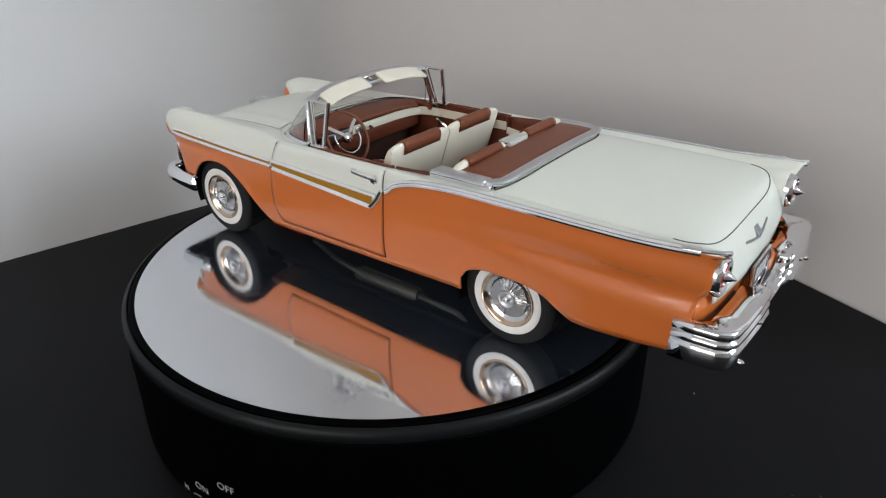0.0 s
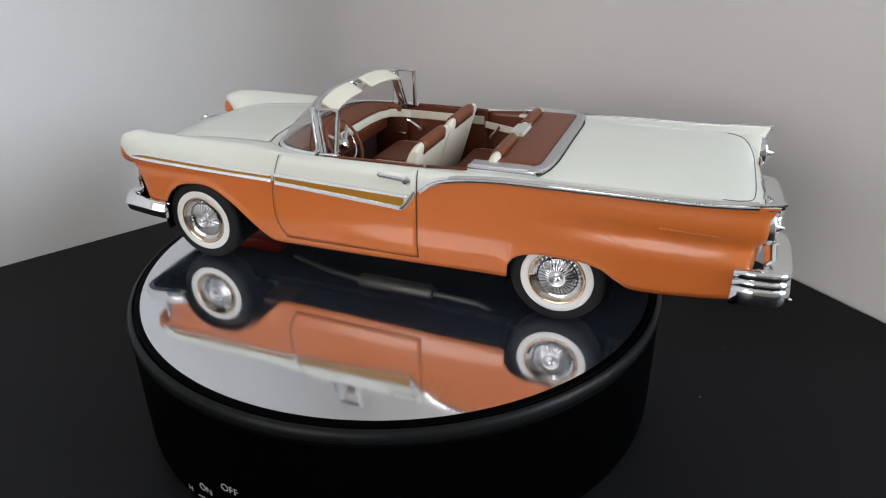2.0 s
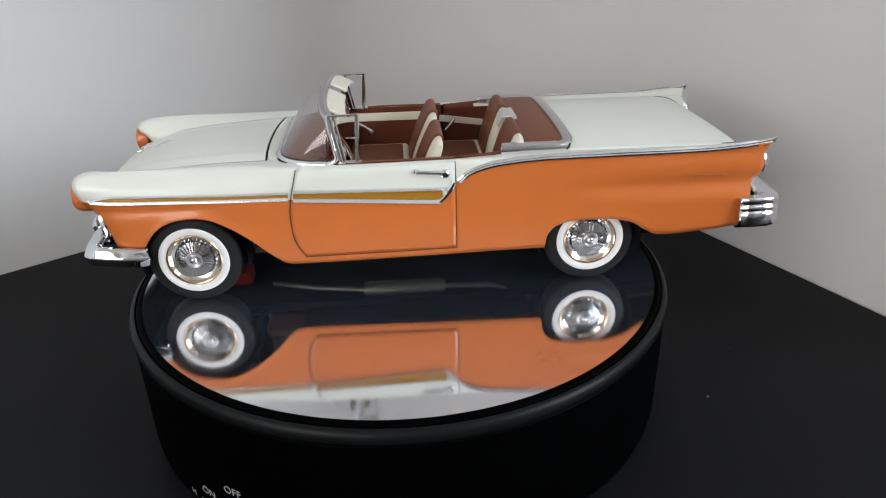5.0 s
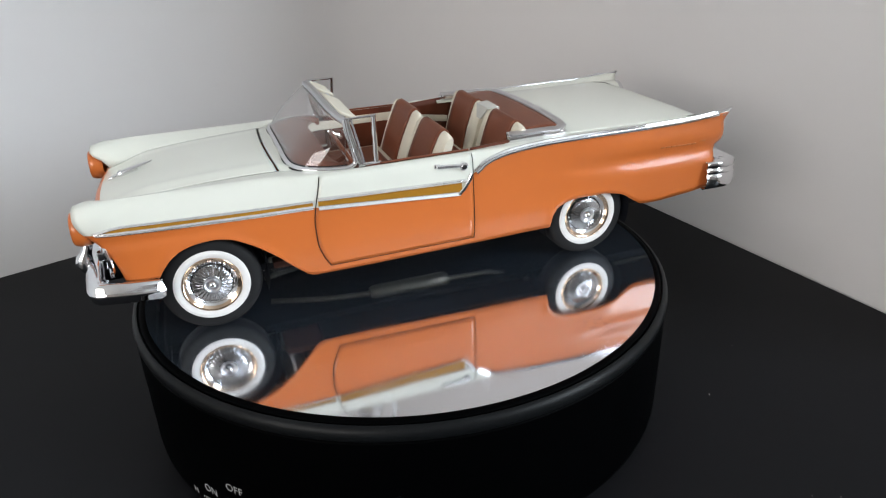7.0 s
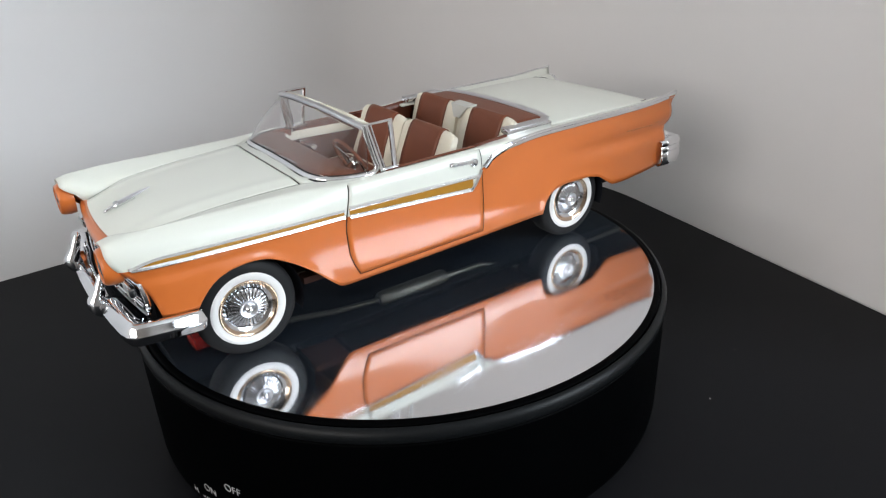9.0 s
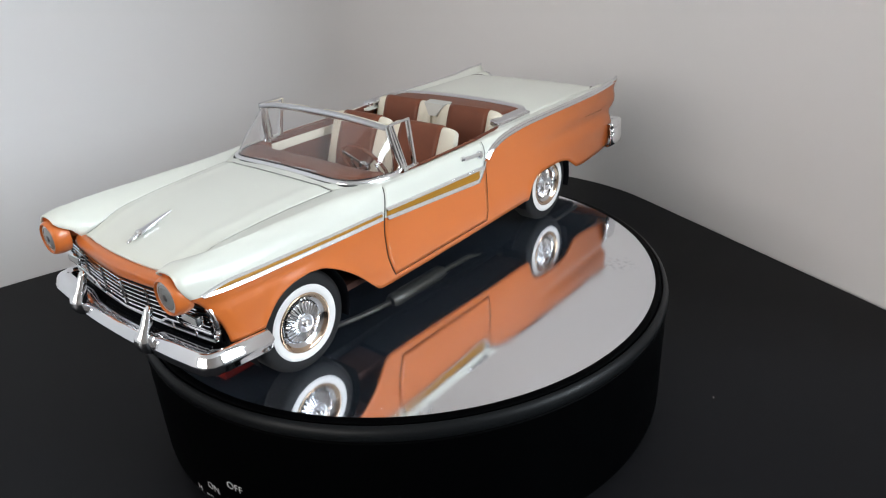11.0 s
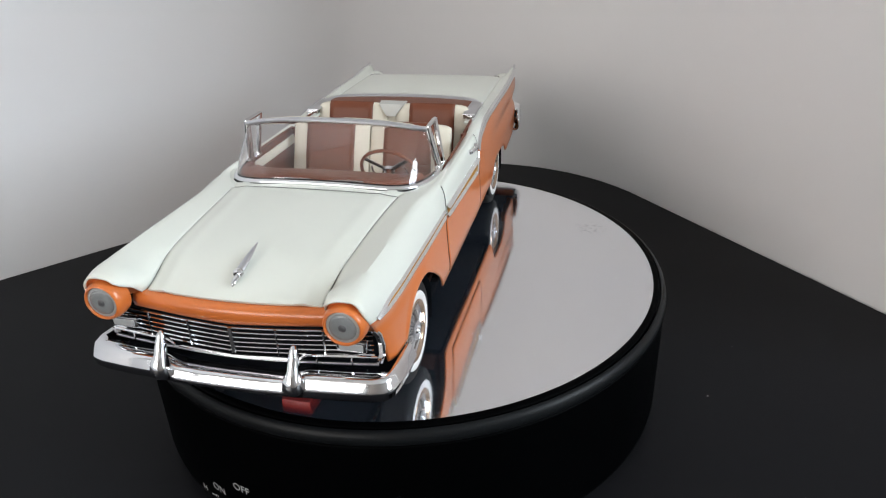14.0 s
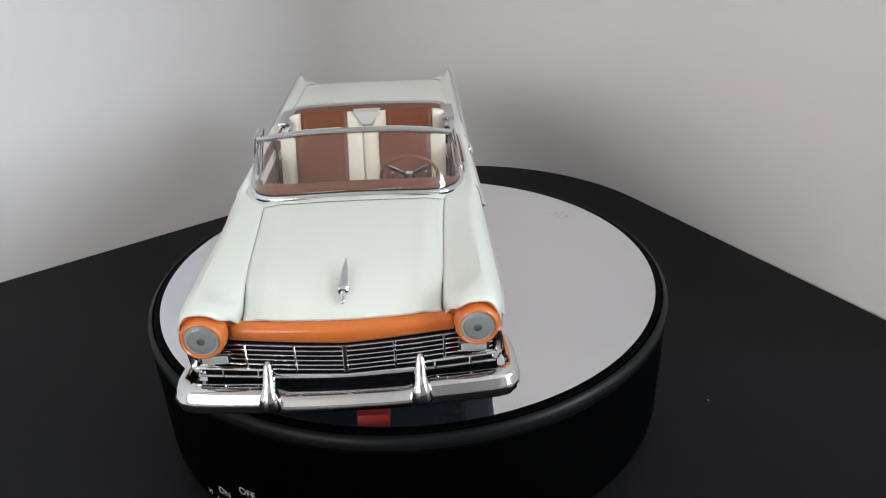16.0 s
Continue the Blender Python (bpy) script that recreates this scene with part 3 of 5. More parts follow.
def hood():
    rows = []
    for x in span(117.2, 51.6, 56):
        yi = inner_y(x) + 0.1
        row = []
        for u in span(-1, 1, 49):
            y = yi * u
            front = 1 - (117.2 - x) / 14
            xx = x + max(front, 0) ** 2 * 2.4 * (1 - abs(u) ** 2.2) + max(0, 1 - (x - 51.6) / 14) ** 2 * 1.6 * (1 - u * u)
            row.append((xx, y, hood_z(min(xx, 121), y) + 0.12))
        rows.append(row)
    lip = [[(p[0] + dx, p[1], p[2] - dz) for p in rows[0]] for dx, dz in ((-0.9, 1.5), (-0.1, 0.6))]
    solid(part("hood", sheet(lip + rows, flip=False), IVORY, car, "smooth ivory hood", 50), 0.8)
    # dark strips painting the shade in the shut lines round the hood
    edge = [(x, inner_y(x) + 0.2, inner_z(x) + 0.03) for x in span(116.5, 51.4, 30)]
    both("hood_gap_shade", swept(edge, flat(0.14, 0.16, 0.05)), GAP_SHADE, car, smooth=0)
    rear = [(51.1 + 1.6 * (1 - (y / 34) ** 2), y, hood_z(51.5, y) - 0.02) for y in span(-33.6, 33.6, 31)]
    part("hood_gap_shade", swept(rear, flat(0.18, 0.16, 0.05)), GAP_SHADE, car, smooth=0)
    front = [(117.3 + 2.3 * (1 - abs(y / 29.4) ** 2.2), y, hood_z(117.4 + 2.0 * (1 - abs(y / 29.4) ** 2.2), y) - 1.3) for y in span(-29.4, 29.4, 31)]
    part("hood_gap_shade", swept(front, flat(0.25, 0.35, 0.08)), GAP_SHADE, car, smooth=0)


hood()


def ws_foot(y):
    """Plan of the windscreen's foot: x over y."""
    t = min(abs(y) / 42.6, 1)
    return 20.6 + 26.0 * (1 - t ** 8.0) ** 0.5


def ws_head(y):
    t = min(abs(y) / 39.0, 1)
    return 23.6 + 4.2 * (1 - t ** 4) ** 0.8


def foot_z(y):
    return 56.4 + 1.7 * (1 - (abs(y) / 42.6) ** 2)


def head_z(y):
    return 74.3 + 3.6 * (1 - (abs(y) / 39.0) ** 3.0)


def cowl():
    rows = []
    for t in span(0, 1, 10):
        row = []
        for u in span(-1, 1, 45):
            y0, y1 = 33.9 * u, 42.2 * u
            x0 = 50.6 + 1.6 * (1 - u * u)
            x1 = ws_foot(y1) - 0.5
            y = lerp(y0, y1, t)
            row.append((lerp(x0, x1, t), y, lerp(hood_z(51.5, y0), foot_z(y1) - 0.5, t)))
        rows.append(row)
    solid(part("cowl", sheet(rows), IVORY, car, "ivory cowl panel"), 0.6)
    rows = []
    for t in span(0, 1, 16):
        x = lerp(51.4, 22.5, t)
        a0 = Vector((lerp(50.7, 23.0, t), lerp(33.6, 42.2, t ** 0.9), lerp(hood_z(51.5, 33.6), 56.3, t)))
        b0 = Vector((x, inner_y(x) + 0.4, inner_z(x) - 0.1))
        rows.append([lerp(a0, b0, u) for u in span(0, 1, 6)])
    both("cowl_corner", sheet(rows), IVORY, car, "ivory cowl corner", 50, 0.5)
    for y in (-13, 9):
        pts = [(45.0, y - 7, foot_z(y) + 0.7), (44.6, y, foot_z(y) + 0.9), (44.0, y + 9, foot_z(y) + 0.8)]
        part("wiper", swept(pts, flat(0.6, 0.5, 0.15)), CHROME, car, "chrome wiper blade")
        part("wiper_pivot", spun([(0, 0.9), (0.8, 0.8), (1.0, 0)], 14, "Z", (46.2, y - 7, foot_z(y) - 0.3)), CHROME, car)


cowl()


def windscreen():
    ys = [42.4 * math.sin(a) for a in span(-math.pi / 2, math.pi / 2, 61)]
    rows = []
    for t in span(0, 1, 16):
        bulge = 2.6 * math.sin(math.pi * t)
        row = []
        for y in ys:
            yt = y * 39.0 / 42.6
            row.append((lerp(ws_foot(y), ws_head(yt), t) + bulge * (1 - abs(y / 42.6) ** 6), lerp(y, yt, t) * (1 + 0.022 * math.sin(math.pi * t)), lerp(foot_z(y), head_z(yt), t)))
        rows.append(row)
    pane = part("windscreen", sheet(rows), GLASS, car, "clear wrap-round windscreen, a pinkish reflection put into its tint", 60)
    solid(pane, 0.5)
    pane.visible_shadow = False
    foot = [(ws_foot(y), y, foot_z(y)) for y in ys]
    body = [p for p in foot if p[0] > 25.5]

    def upright(s):
        a, b = Vector((20.6, 42.4 * s, 56.4)), Vector((24.0, 39.2 * s, 75.2))
        return [Vector((23.4, 42.45 * s, 56.75)), Vector((22.0, 42.4 * s, 57.6)), Vector((21.4, 42.2 * s, 59.2))] + [lerp(a, b, k) + Vector((0.5, 0, 0)) for k in (0.3, 0.5, 0.75)] + [b]

    ups = [(0.4, 0, 0.9), (0.7, 0, 0.7), (0.95, 0, 0.3)] + [(1, 0, 0)] * 4
    path = upright(-1)[::-1] + body + upright(1)
    allups = ups[::-1] + [(0, 0, 1)] * len(body) + ups
    part("windscreen_frame", swept(path, flat(2.4, 2.2, 0.75), ups=allups), CHROME, car, "polished chrome windscreen sill and pillars", 50)
    seal = [(x + 0.9, y * 1.018, z - 0.55) for x, y, z in foot if x > 22]
    part("windscreen_seal", swept(seal, flat(1.5, 0.45, 0.15)), RUBBER, car, "thin black rubber seal", 50)
    inner = [(x - 0.8, y * 0.982, z + 1.05) for x, y, z in body]
    part("windscreen_seal", swept(inner, flat(0.5, 0.5, 0.15)), RUBBER, car, "thin black rubber seal", 50)
    head = [(ws_head(y), y, head_z(y)) for y in [39.4 * math.sin(a) for a in span(-math.pi / 2, math.pi / 2, 41)]]
    part("windscreen_header", swept(head, flat(2.8, 1.8, 0.6)), SATIN, car, "chrome windscreen header rail")
    part("header_trim", swept([(x - 1.6, y * 0.97, z - 0.2) for x, y, z in head], flat(1.6, 1.0, 0.3)), CHROME, car)
    for s in (1, -1):
        # quarter light
        v = [Vector((19.6, 42.5 * s, 57.2)), Vector((23.4, 39.4 * s, 75.3)), Vector((12.2, 39.2 * s, 75.4)), Vector((13.2, 42.3 * s, 57.4))]
        frame_bm = swept(v, flat(2.0, 2.0, 0.5), ups=(0, 1, 0), closed=True)
        vent = part("quarter_light_frame", frame_bm, CHROME, car, "open chrome quarter light frame")
        mid = [lerp(v[0], v[3], 0.26), lerp(v[1], v[2], 0.17)]
        part("quarter_light_bar", swept(mid, flat(0.9, 0.9, 0.25), ups=(0, 1, 0)), CHROME, vent)
        part("quarter_light_foot", box(16.0, 42.6 * s, 56.9, 9.5, 2.0, 1.4, 0.4), CHROME, vent)
    for y0, y1 in ((4.5, 33.0), (-33.0, -4.5)):
        rows = []
        for t in (0, 0.03, 0.1, 0.3, 0.5, 0.7, 0.88, 0.96, 1):
            keep = 1 - 0.05 * max(0, abs(2 * t - 1) * 1.25 - 0.25) ** 6
            rows.append([(ws_head(y) - 2.2 - 7.0 * t, lerp((y0 + y1) / 2, y, keep), head_z(y) + 0.2 - 3.0 * t - 0.5 * t * t) for y in span(y0, y1, 14)])
        solid(part("sun_visor", sheet(rows), CREAM, car, "cream folding sun visor", 50), 1.0, 0)
    part("mirror_bracket", swept([(ws_head(0) - 1, 0, head_z(0)), (ws_head(0) - 4.5, 0, head_z(0) - 1.6)], flat(1.6, 1.0, 0.3)), CHROME, car)
    part("rear_view_mirror", box(ws_head(0) - 6.0, 0, head_z(0) - 2.6, 1.2, 8, 2.2, 0.5), SATIN, car, "small chrome rear-view mirror")


windscreen()


def flank_point(x, z, proud=0.0):
    """A point on the outer skin at x and z, set proud of it."""
    zt = trim_z(x)
    if z <= zt:
        return Vector((x, side_y(x, z) + proud, z))
    top = math.pi / 2 - radians(44) * crease(x)
    rise = min(max((z - zt) / max(crest_z(x) - zt, 0.01), 0), 1) ** (1 / 0.95)
    u = math.asin(min(rise * math.sin(top), 1)) / top
    return Vector((x, shoulder(x, min(u, 1))[0] + proud, z))


def skin_strip(points, h, t):
    """A bright strip along points of the skin; h tall, t thick."""
    rows = []
    for x, z in points:
        lo, hi = flank_point(x, z - h / 2), flank_point(x, z + h / 2)
        mid = (lo + hi) / 2
        o = Vector((0, t, 0))
        rows.append([nosed(p) for p in (lo, lerp(lo, hi, 0.1) + o * 1.3, lerp(lo, hi, 0.25) + o * 1.45, mid + o * 1.1, lerp(hi, mid, 0.25) + o * 0.6, hi)])
    return sheet(rows)


def door_front(z):
    return curve((15, 35.0), (19.4, 36.8), (24, 39.2), (30, 40.9), (38, 41.2), (45, 40.2), (52, 38.4), (58, 37.0))(z)


def doors():
    """Doors stand a little proud of the flank; dark strips paint the shade in their shut lines."""
    rear_x, foot = -25.6, 19.2
    zs = span(0, 1, 22)
    grid = []
    for t in zs:
        row = []
        for u in span(0, 1, 34):
            xg = lerp(rear_x, 39.0, u)
            zt, zc = trim_z(xg), crest_z(xg)
            lo = foot + 0.8 * (1 - u)
            z = lerp(lo, zt, t / 0.66) if t <= 0.66 else lerp(zt, zc - 0.1, (t - 0.66) / 0.34)
            x = lerp(rear_x, door_front(z), u)
            p = flank_point(x, min(z, crest_z(x) - 0.05), 0.28)
            row.append(p)
        grid.append(row)
    cut = next(i for i, t in enumerate(zs) if t >= 0.65)
    bm = sheet(grid, slots=lambda i, j: 0 if i < cut else 1, flip=True)
    d = both("door", bm, [ORANGE, IVORY], car, "closed two-tone door", 50, 0.5)
    line = [(z_p.x + 0.25, z_p.y - 0.1, z_p.z) for z_p in [flank_point(door_front(z), z, 0.12) for z in span(18.9, 56.2, 30)]]
    line2 = [flank_point(x, foot - 0.35 + 0.8 * (1 - (x - rear_x) / 64), 0.1) for x in span(door_front(19), rear_x, 20)]
    line3 = [flank_point(rear_x - 0.3, z, 0.14) for z in span(19.6, 57.0, 24)]
    for pts, wide in ((line, 0.32), (line2, 0.14), (line3, 0.22)):
        both("door_gap_shade", swept(pts, flat(wide, 0.4, 0.06), ups=(0, 1, 0)), GAP_SHADE, car, smooth=0)
    for s, door in ((1, d[0]), (-1, d[1])):
        # pull handle
        y = side_y(-16, 52) - 0.3
        pts = [(-9.6, y - 0.2, 53.9), (-10.2, y + 1.1, 53.8), (-16, y + 1.5, 53.5), (-20.6, y + 1.3, 53.1), (-22.2, y + 0.9, 52.9)]
        h = part("door_handle", swept([(a, b * s, c) for a, b, c in pts], flat(1.2, 1.9, 0.5)), BRIGHT, door, "chrome door handle")
        part("handle_button", spun([(0, 1.9), (1.5, 1.8), (2.1, 1.1), (2.2, 0)] if s > 0 else [(0, 1.9), (-1.5, 1.8), (-2.1, 1.1), (-2.2, 0)], 20, "Y", (-21.6, (y - 0.1) * s, 52.6)), CHROME, h)
        part("handle_plate", box(-10.2, (y + 0.3) * s, 53.9, 2.6, 1.2, 1.8, 0.5), CHROME, h)
    return d


doors()


def side_trim():
    def spread(x):
        """How far the strips have parted behind their common tip."""
        k = min(max((120.4 - x) / 13, 0), 1)
        return k * (2 - k)

    xs = span(120.4, 41.4, 48)
    both("fender_strip", skin_strip([(x, trim_z(x) + 0.3 + 2.35 * spread(x)) for x in xs], 0.85, 0.55), BRIGHT, car, "upper chrome side strip")
    both("fender_strip", skin_strip([(x, trim_z(x) + 0.2) for x in xs], 1.7, 0.5), BRIGHT, car, "lower chrome side strip")
    both("gold_strip", skin_strip([(x, trim_z(x) + 0.3 + 1.3 * spread(x)) for x in span(117, 41.4, 44)], 1.5, 0.2), GOLD, car, "gold side strip")
    # door: two bright strips spreading apart, gold between, closed by a slanting tip
    lo = curve((39.6, 44.7), (10, 43.0), (-19.6, 41.2))
    hi = curve((39.6, 48.2), (10, 47.4), (-22.6, 46.6))
    both("door_strip", skin_strip([(x, lo(x)) for x in span(39.4, -19.6, 34)], 1.9, 0.95), BRIGHT, car, "lower chrome door strip")
    both("door_strip", skin_strip([(x, hi(x)) for x in span(39.4, -23.0, 34)], 1.25, 1.3), BRIGHT, car, "upper chrome door strip")
    rows = []
    for x in span(39.4, -20.4, 34):
        a, b = lo(x) + 0.8, hi(x) - 0.4
        rows.append([flank_point(x, lerp(a, b, t), 0.62) for t in span(0, 1, 5)])
    both("door_gold", sheet(rows), GOLD, car, "gold door panel", 50)
    both("door_strip_tip", swept([flank_point(x, z, 0.7) for x, z in ((-19.0, 40.8), (-21.4, 43.0), (-23.6, 45.8), (-25.2, 48.8))], flat(1.7, 1.0, 0.35), ups=(0, 1, 0)), CHROME, car, "slanting chrome strip tip")
    # quarter: a bright sweep over the shoulder that runs out along the fin
    pts = [(x, trim_z(x) + 0.3) for x in span(-27.0, -149, 70)]
    both("quarter_strip", swept([flank_point(x, z, 0.35) for x, z in pts], [(-1.4, -0.4), (1.4, -0.4), (1.4, 0.1), (0.9, 0.55), (0.35, 0.5), (0.1, 0.2), (-0.15, 0.5), (-0.9, 0.55), (-1.4, 0.1)], ups=(0, 0.8, 0.6)), CHROME, car, "ridged chrome quarter sweep", 25)
    fin = [Vector((x, side_y(x, trim_z(x)) - 0.3, trim_z(x) + 0.35)) for x in span(-59, -150, 40)] + [Vector((-154.5, 47.9, 60.2)), Vector((-157.2, 47.7, 60.9))]
    both("fin_moulding", swept(fin, flat(1.5, 1.3, 0.4)), CHROME, car, "chrome fin moulding")
    tip = [(-149, 47.9, 58.6), (-153, 48.0, 58.7), (-156.6, 47.8, 60.2)]
    both("fin_tip", swept(tip, flat(1.6, 2.2, 0.5)), CHROME, car, "pointed chrome fin tip")
    # faint script on the quarter
    rng = random.Random(2)
    for s in (1, -1):
        holder = part("quarter_script", box(-141, (side_y(-141, 47.0) - 0.1) * s, 47.6, 5, 0.5, 0.8, 0.2), SCRIPT, car, "worn script bars")
        for k in range(7):
            x = -137 + k * 2.9
            part("script_bar", box(x, (side_y(x, 46.8) + 0.05) * s, 46.7 + 0.12 * k * 0.5, 2.3, 0.35, 0.5 + 0.3 * rng.random(), 0.1), SCRIPT, holder)


side_trim()


def deck_z(x, y):
    t = min(abs(y) / 42.5, 1)
    crown = curve((-72, 60.3), (-100, 60.3), (-130, 59.3), (-142, 57.8), (-147, 55.6), (-150, 51.5), (-151.6, 46.5), (-152, 40))(x)
    edge = min(inner_z(x), crown + 3)
    return lerp(edge, crown, 1 - t ** 3)


def deck():
    rows = []
    for x in span(-72.0, -143.5, 40):
        rows.append([(x, inner_y(x) * u, deck_z(x, inner_y(x) * u)) for u in span(-1, 1, 41)])
    # the tail rolls down to the rear panel
    for t in span(0.1, 1, 14):
        a = math.pi / 2 * t
        row = []
        for u in span(-1, 1, 41):
            y = 42.5 * u
            z0 = deck_z(-143.5, y)
            bow = 2.4 * (1 - u * u)
            row.append((-143.5 - (9.6 + bow) * math.sin(a) ** 0.9, y * (1 - 0.06 * t * t), z0 - (z0 - 38.8) * (1 - math.cos(a)) ** 0.85))
        rows.append(row)
    solid(part("rear_deck", sheet(rows), IVORY, car, "long flat ivory rear deck", 50), 0.7)
    # lid shut line, its shade drawn as a dark strip
    pts = []
    for a in span(0.312, 0.69, 90):
        q = math.pi * (a - 0.3) / 0.4
        u, v = -41.2 * math.copysign(abs(math.cos(q)) ** 0.46, math.cos(q)), -134 - 15.6 * math.sin(q) ** 0.55
        pts.append((u, v))
    line = []
    for y, x in pts:
        if x > -143.5:
            z = deck_z(x, y)
        else:
            bow = 2.4 * (1 - (y / 42.5) ** 2)
            s = min((-143.5 - x) / (9.6 + bow), 1)
            a = math.asin(s ** (1 / 0.9))
            z0 = deck_z(-143.5, y)
            z = z0 - (z0 - 38.8) * (1 - math.cos(a)) ** 0.85
        line.append((x, y, z + 0.05))
    part("lid_gap_shade", swept(line, flat(0.35, 0.3, 0.1)), GAP_SHADE, car, smooth=0)
    # dark strip for the shade at the deck's front edge
    front = [(-77.2 + 1.2 * (abs(y) / 41.5) ** 6 * 4, y, deck_z(-77, y) + 0.05) for y in span(-41.5, 41.5, 31)]
    part("deck_gap_shade", swept(front, flat(0.7, 0.3, 0.1)), GAP_SHADE, car, smooth=0)
    # fins' inner faces are ivory, down to the lamps
    for s in (1, -1):
        pod = spun([(-150.6, 6.6), (-153.4, 6.75), (-155.0, 6.5), (-155.6, 5.8), (-155.5, 5.0), (-154.6, 4.5), (-153.4, 4.4), (-153.0, 0)], 40, "X", (0, 42.0 * s, 50.2))
        lamp = part("tail_lamp", pod, CHROME, car, "round tail lamp with a chrome cone", 45)
        both_pod = spun([(-112, 1.0), (-122, 4.6), (-135, 6.6), (-148, 7.1), (-151.6, 7.1), (-152.6, 6.6), (-152.2, 6.0)], 48, "X", (0, 41.9 * s, 50.3))
        part("lamp_pod", both_pod, IVORY, car, "ivory tail lamp pod", 60)
        part("red_lens", spun([(-153.4, 4.5), (-154.4, 4.3), (-155.3, 3.3), (-155.4, 2.0)], 40, "X", (0, 42.0 * s, 50.2)), RED, lamp, "red glass lens")
        part("lamp_ring", spun([(-155.2, 2.3), (-156.0, 2.1), (-156.4, 1.7), (-157.6, 0.9), (-158.6, 0.3), (-158.7, 0)], 24, "X", (0, 42.0 * s, 50.2)), CHROME, lamp, "chrome cone")
    # emblem: a bird-like V on the tail
    em = part("deck_emblem", box(-153.2, 0, 49.2, 1.0, 4.4, 3.6, 0.5, Matrix.Rotation(radians(38), 4, "Y")), PEWTER, car, "grey V-shaped tail emblem")
    for s in (1, -1):
        part("emblem_wing", swept([(-154.3, 0, 47.0), (-153.9, 6.0 * s, 47.9), (-153.0, 12.5 * s, 49.0)], flat(0.9, 0.9, 0.25)), PEWTER, em)
    # rear panel below the deck
    rows = []
    for z, x in ((46.0, -148.6), (43.0, -150.0), (39.6, -151.0), (37, -151.4), (34, -151.4), (29, -150.8), (24, -149.6)):
        rows.append([(x - 2.2 * (1 - abs(u) ** 3) + 2.6 * abs(u) ** 9, 47.8 * u, z) for u in span(-1, 1, 41)])
    solid(part("rear_panel", sheet(rows), ORANGE, car, "orange rear panel"), 0.6)
    plate = part("number_plate", box(-156.4, 0, 35.5, 1.0, 21, 9.5, 0.4), PLATE, car, "dark plate with pale bars in a chrome frame")
    part("plate_frame", swept([(-156.8, -10.4, 30.9), (-156.8, 10.4, 30.9), (-156.8, 10.4, 40.2), (-156.8, -10.4, 40.2)], flat(0.8, 0.8, 0.2), ups=(1, 0, 0), closed=True), CHROME, plate)
    for k in range(4):
        part("plate_bar", box(-157.0, -5.4 + 3.6 * k, 35.4, 0.3, 2.0, 5.0, 0.1), INK, plate)


deck()


def plan_line(kind, n=41):
    """The plan of a bumper, from its left end round to its right end."""
    if kind == "front":
        a = [(101.3, 50.2), (101.1, 51.2), (102.0, 51.6), (110, 51.9), (118, 51.8), (122.0, 51.0), (124.0, 49.2), (124.9, 46.0), (126.0, 36), (126.7, 26), (126.95, 23), (127.1, 21), (127.25, 18), (127.6, 10), (127.7, 0)]
    else:
        a = [(-145.0, 51.2), (-152, 51.4), (-158, 51.0), (-161.4, 49.6), (-162.8, 46.6), (-163.4, 40), (-164.0, 28), (-164.0, 17), (-162.8, 13.5), (-161.6, 11.6), (-161.4, 0)]
    return a + [(x, -y) for x, y in a[-2::-1]]


def outward(path, i):
    a, b = path[max(i - 1, 0)], path[min(i + 1, len(path) - 1)]
    d = Vector((b[0] - a[0], b[1] - a[1])).normalized()
    return d


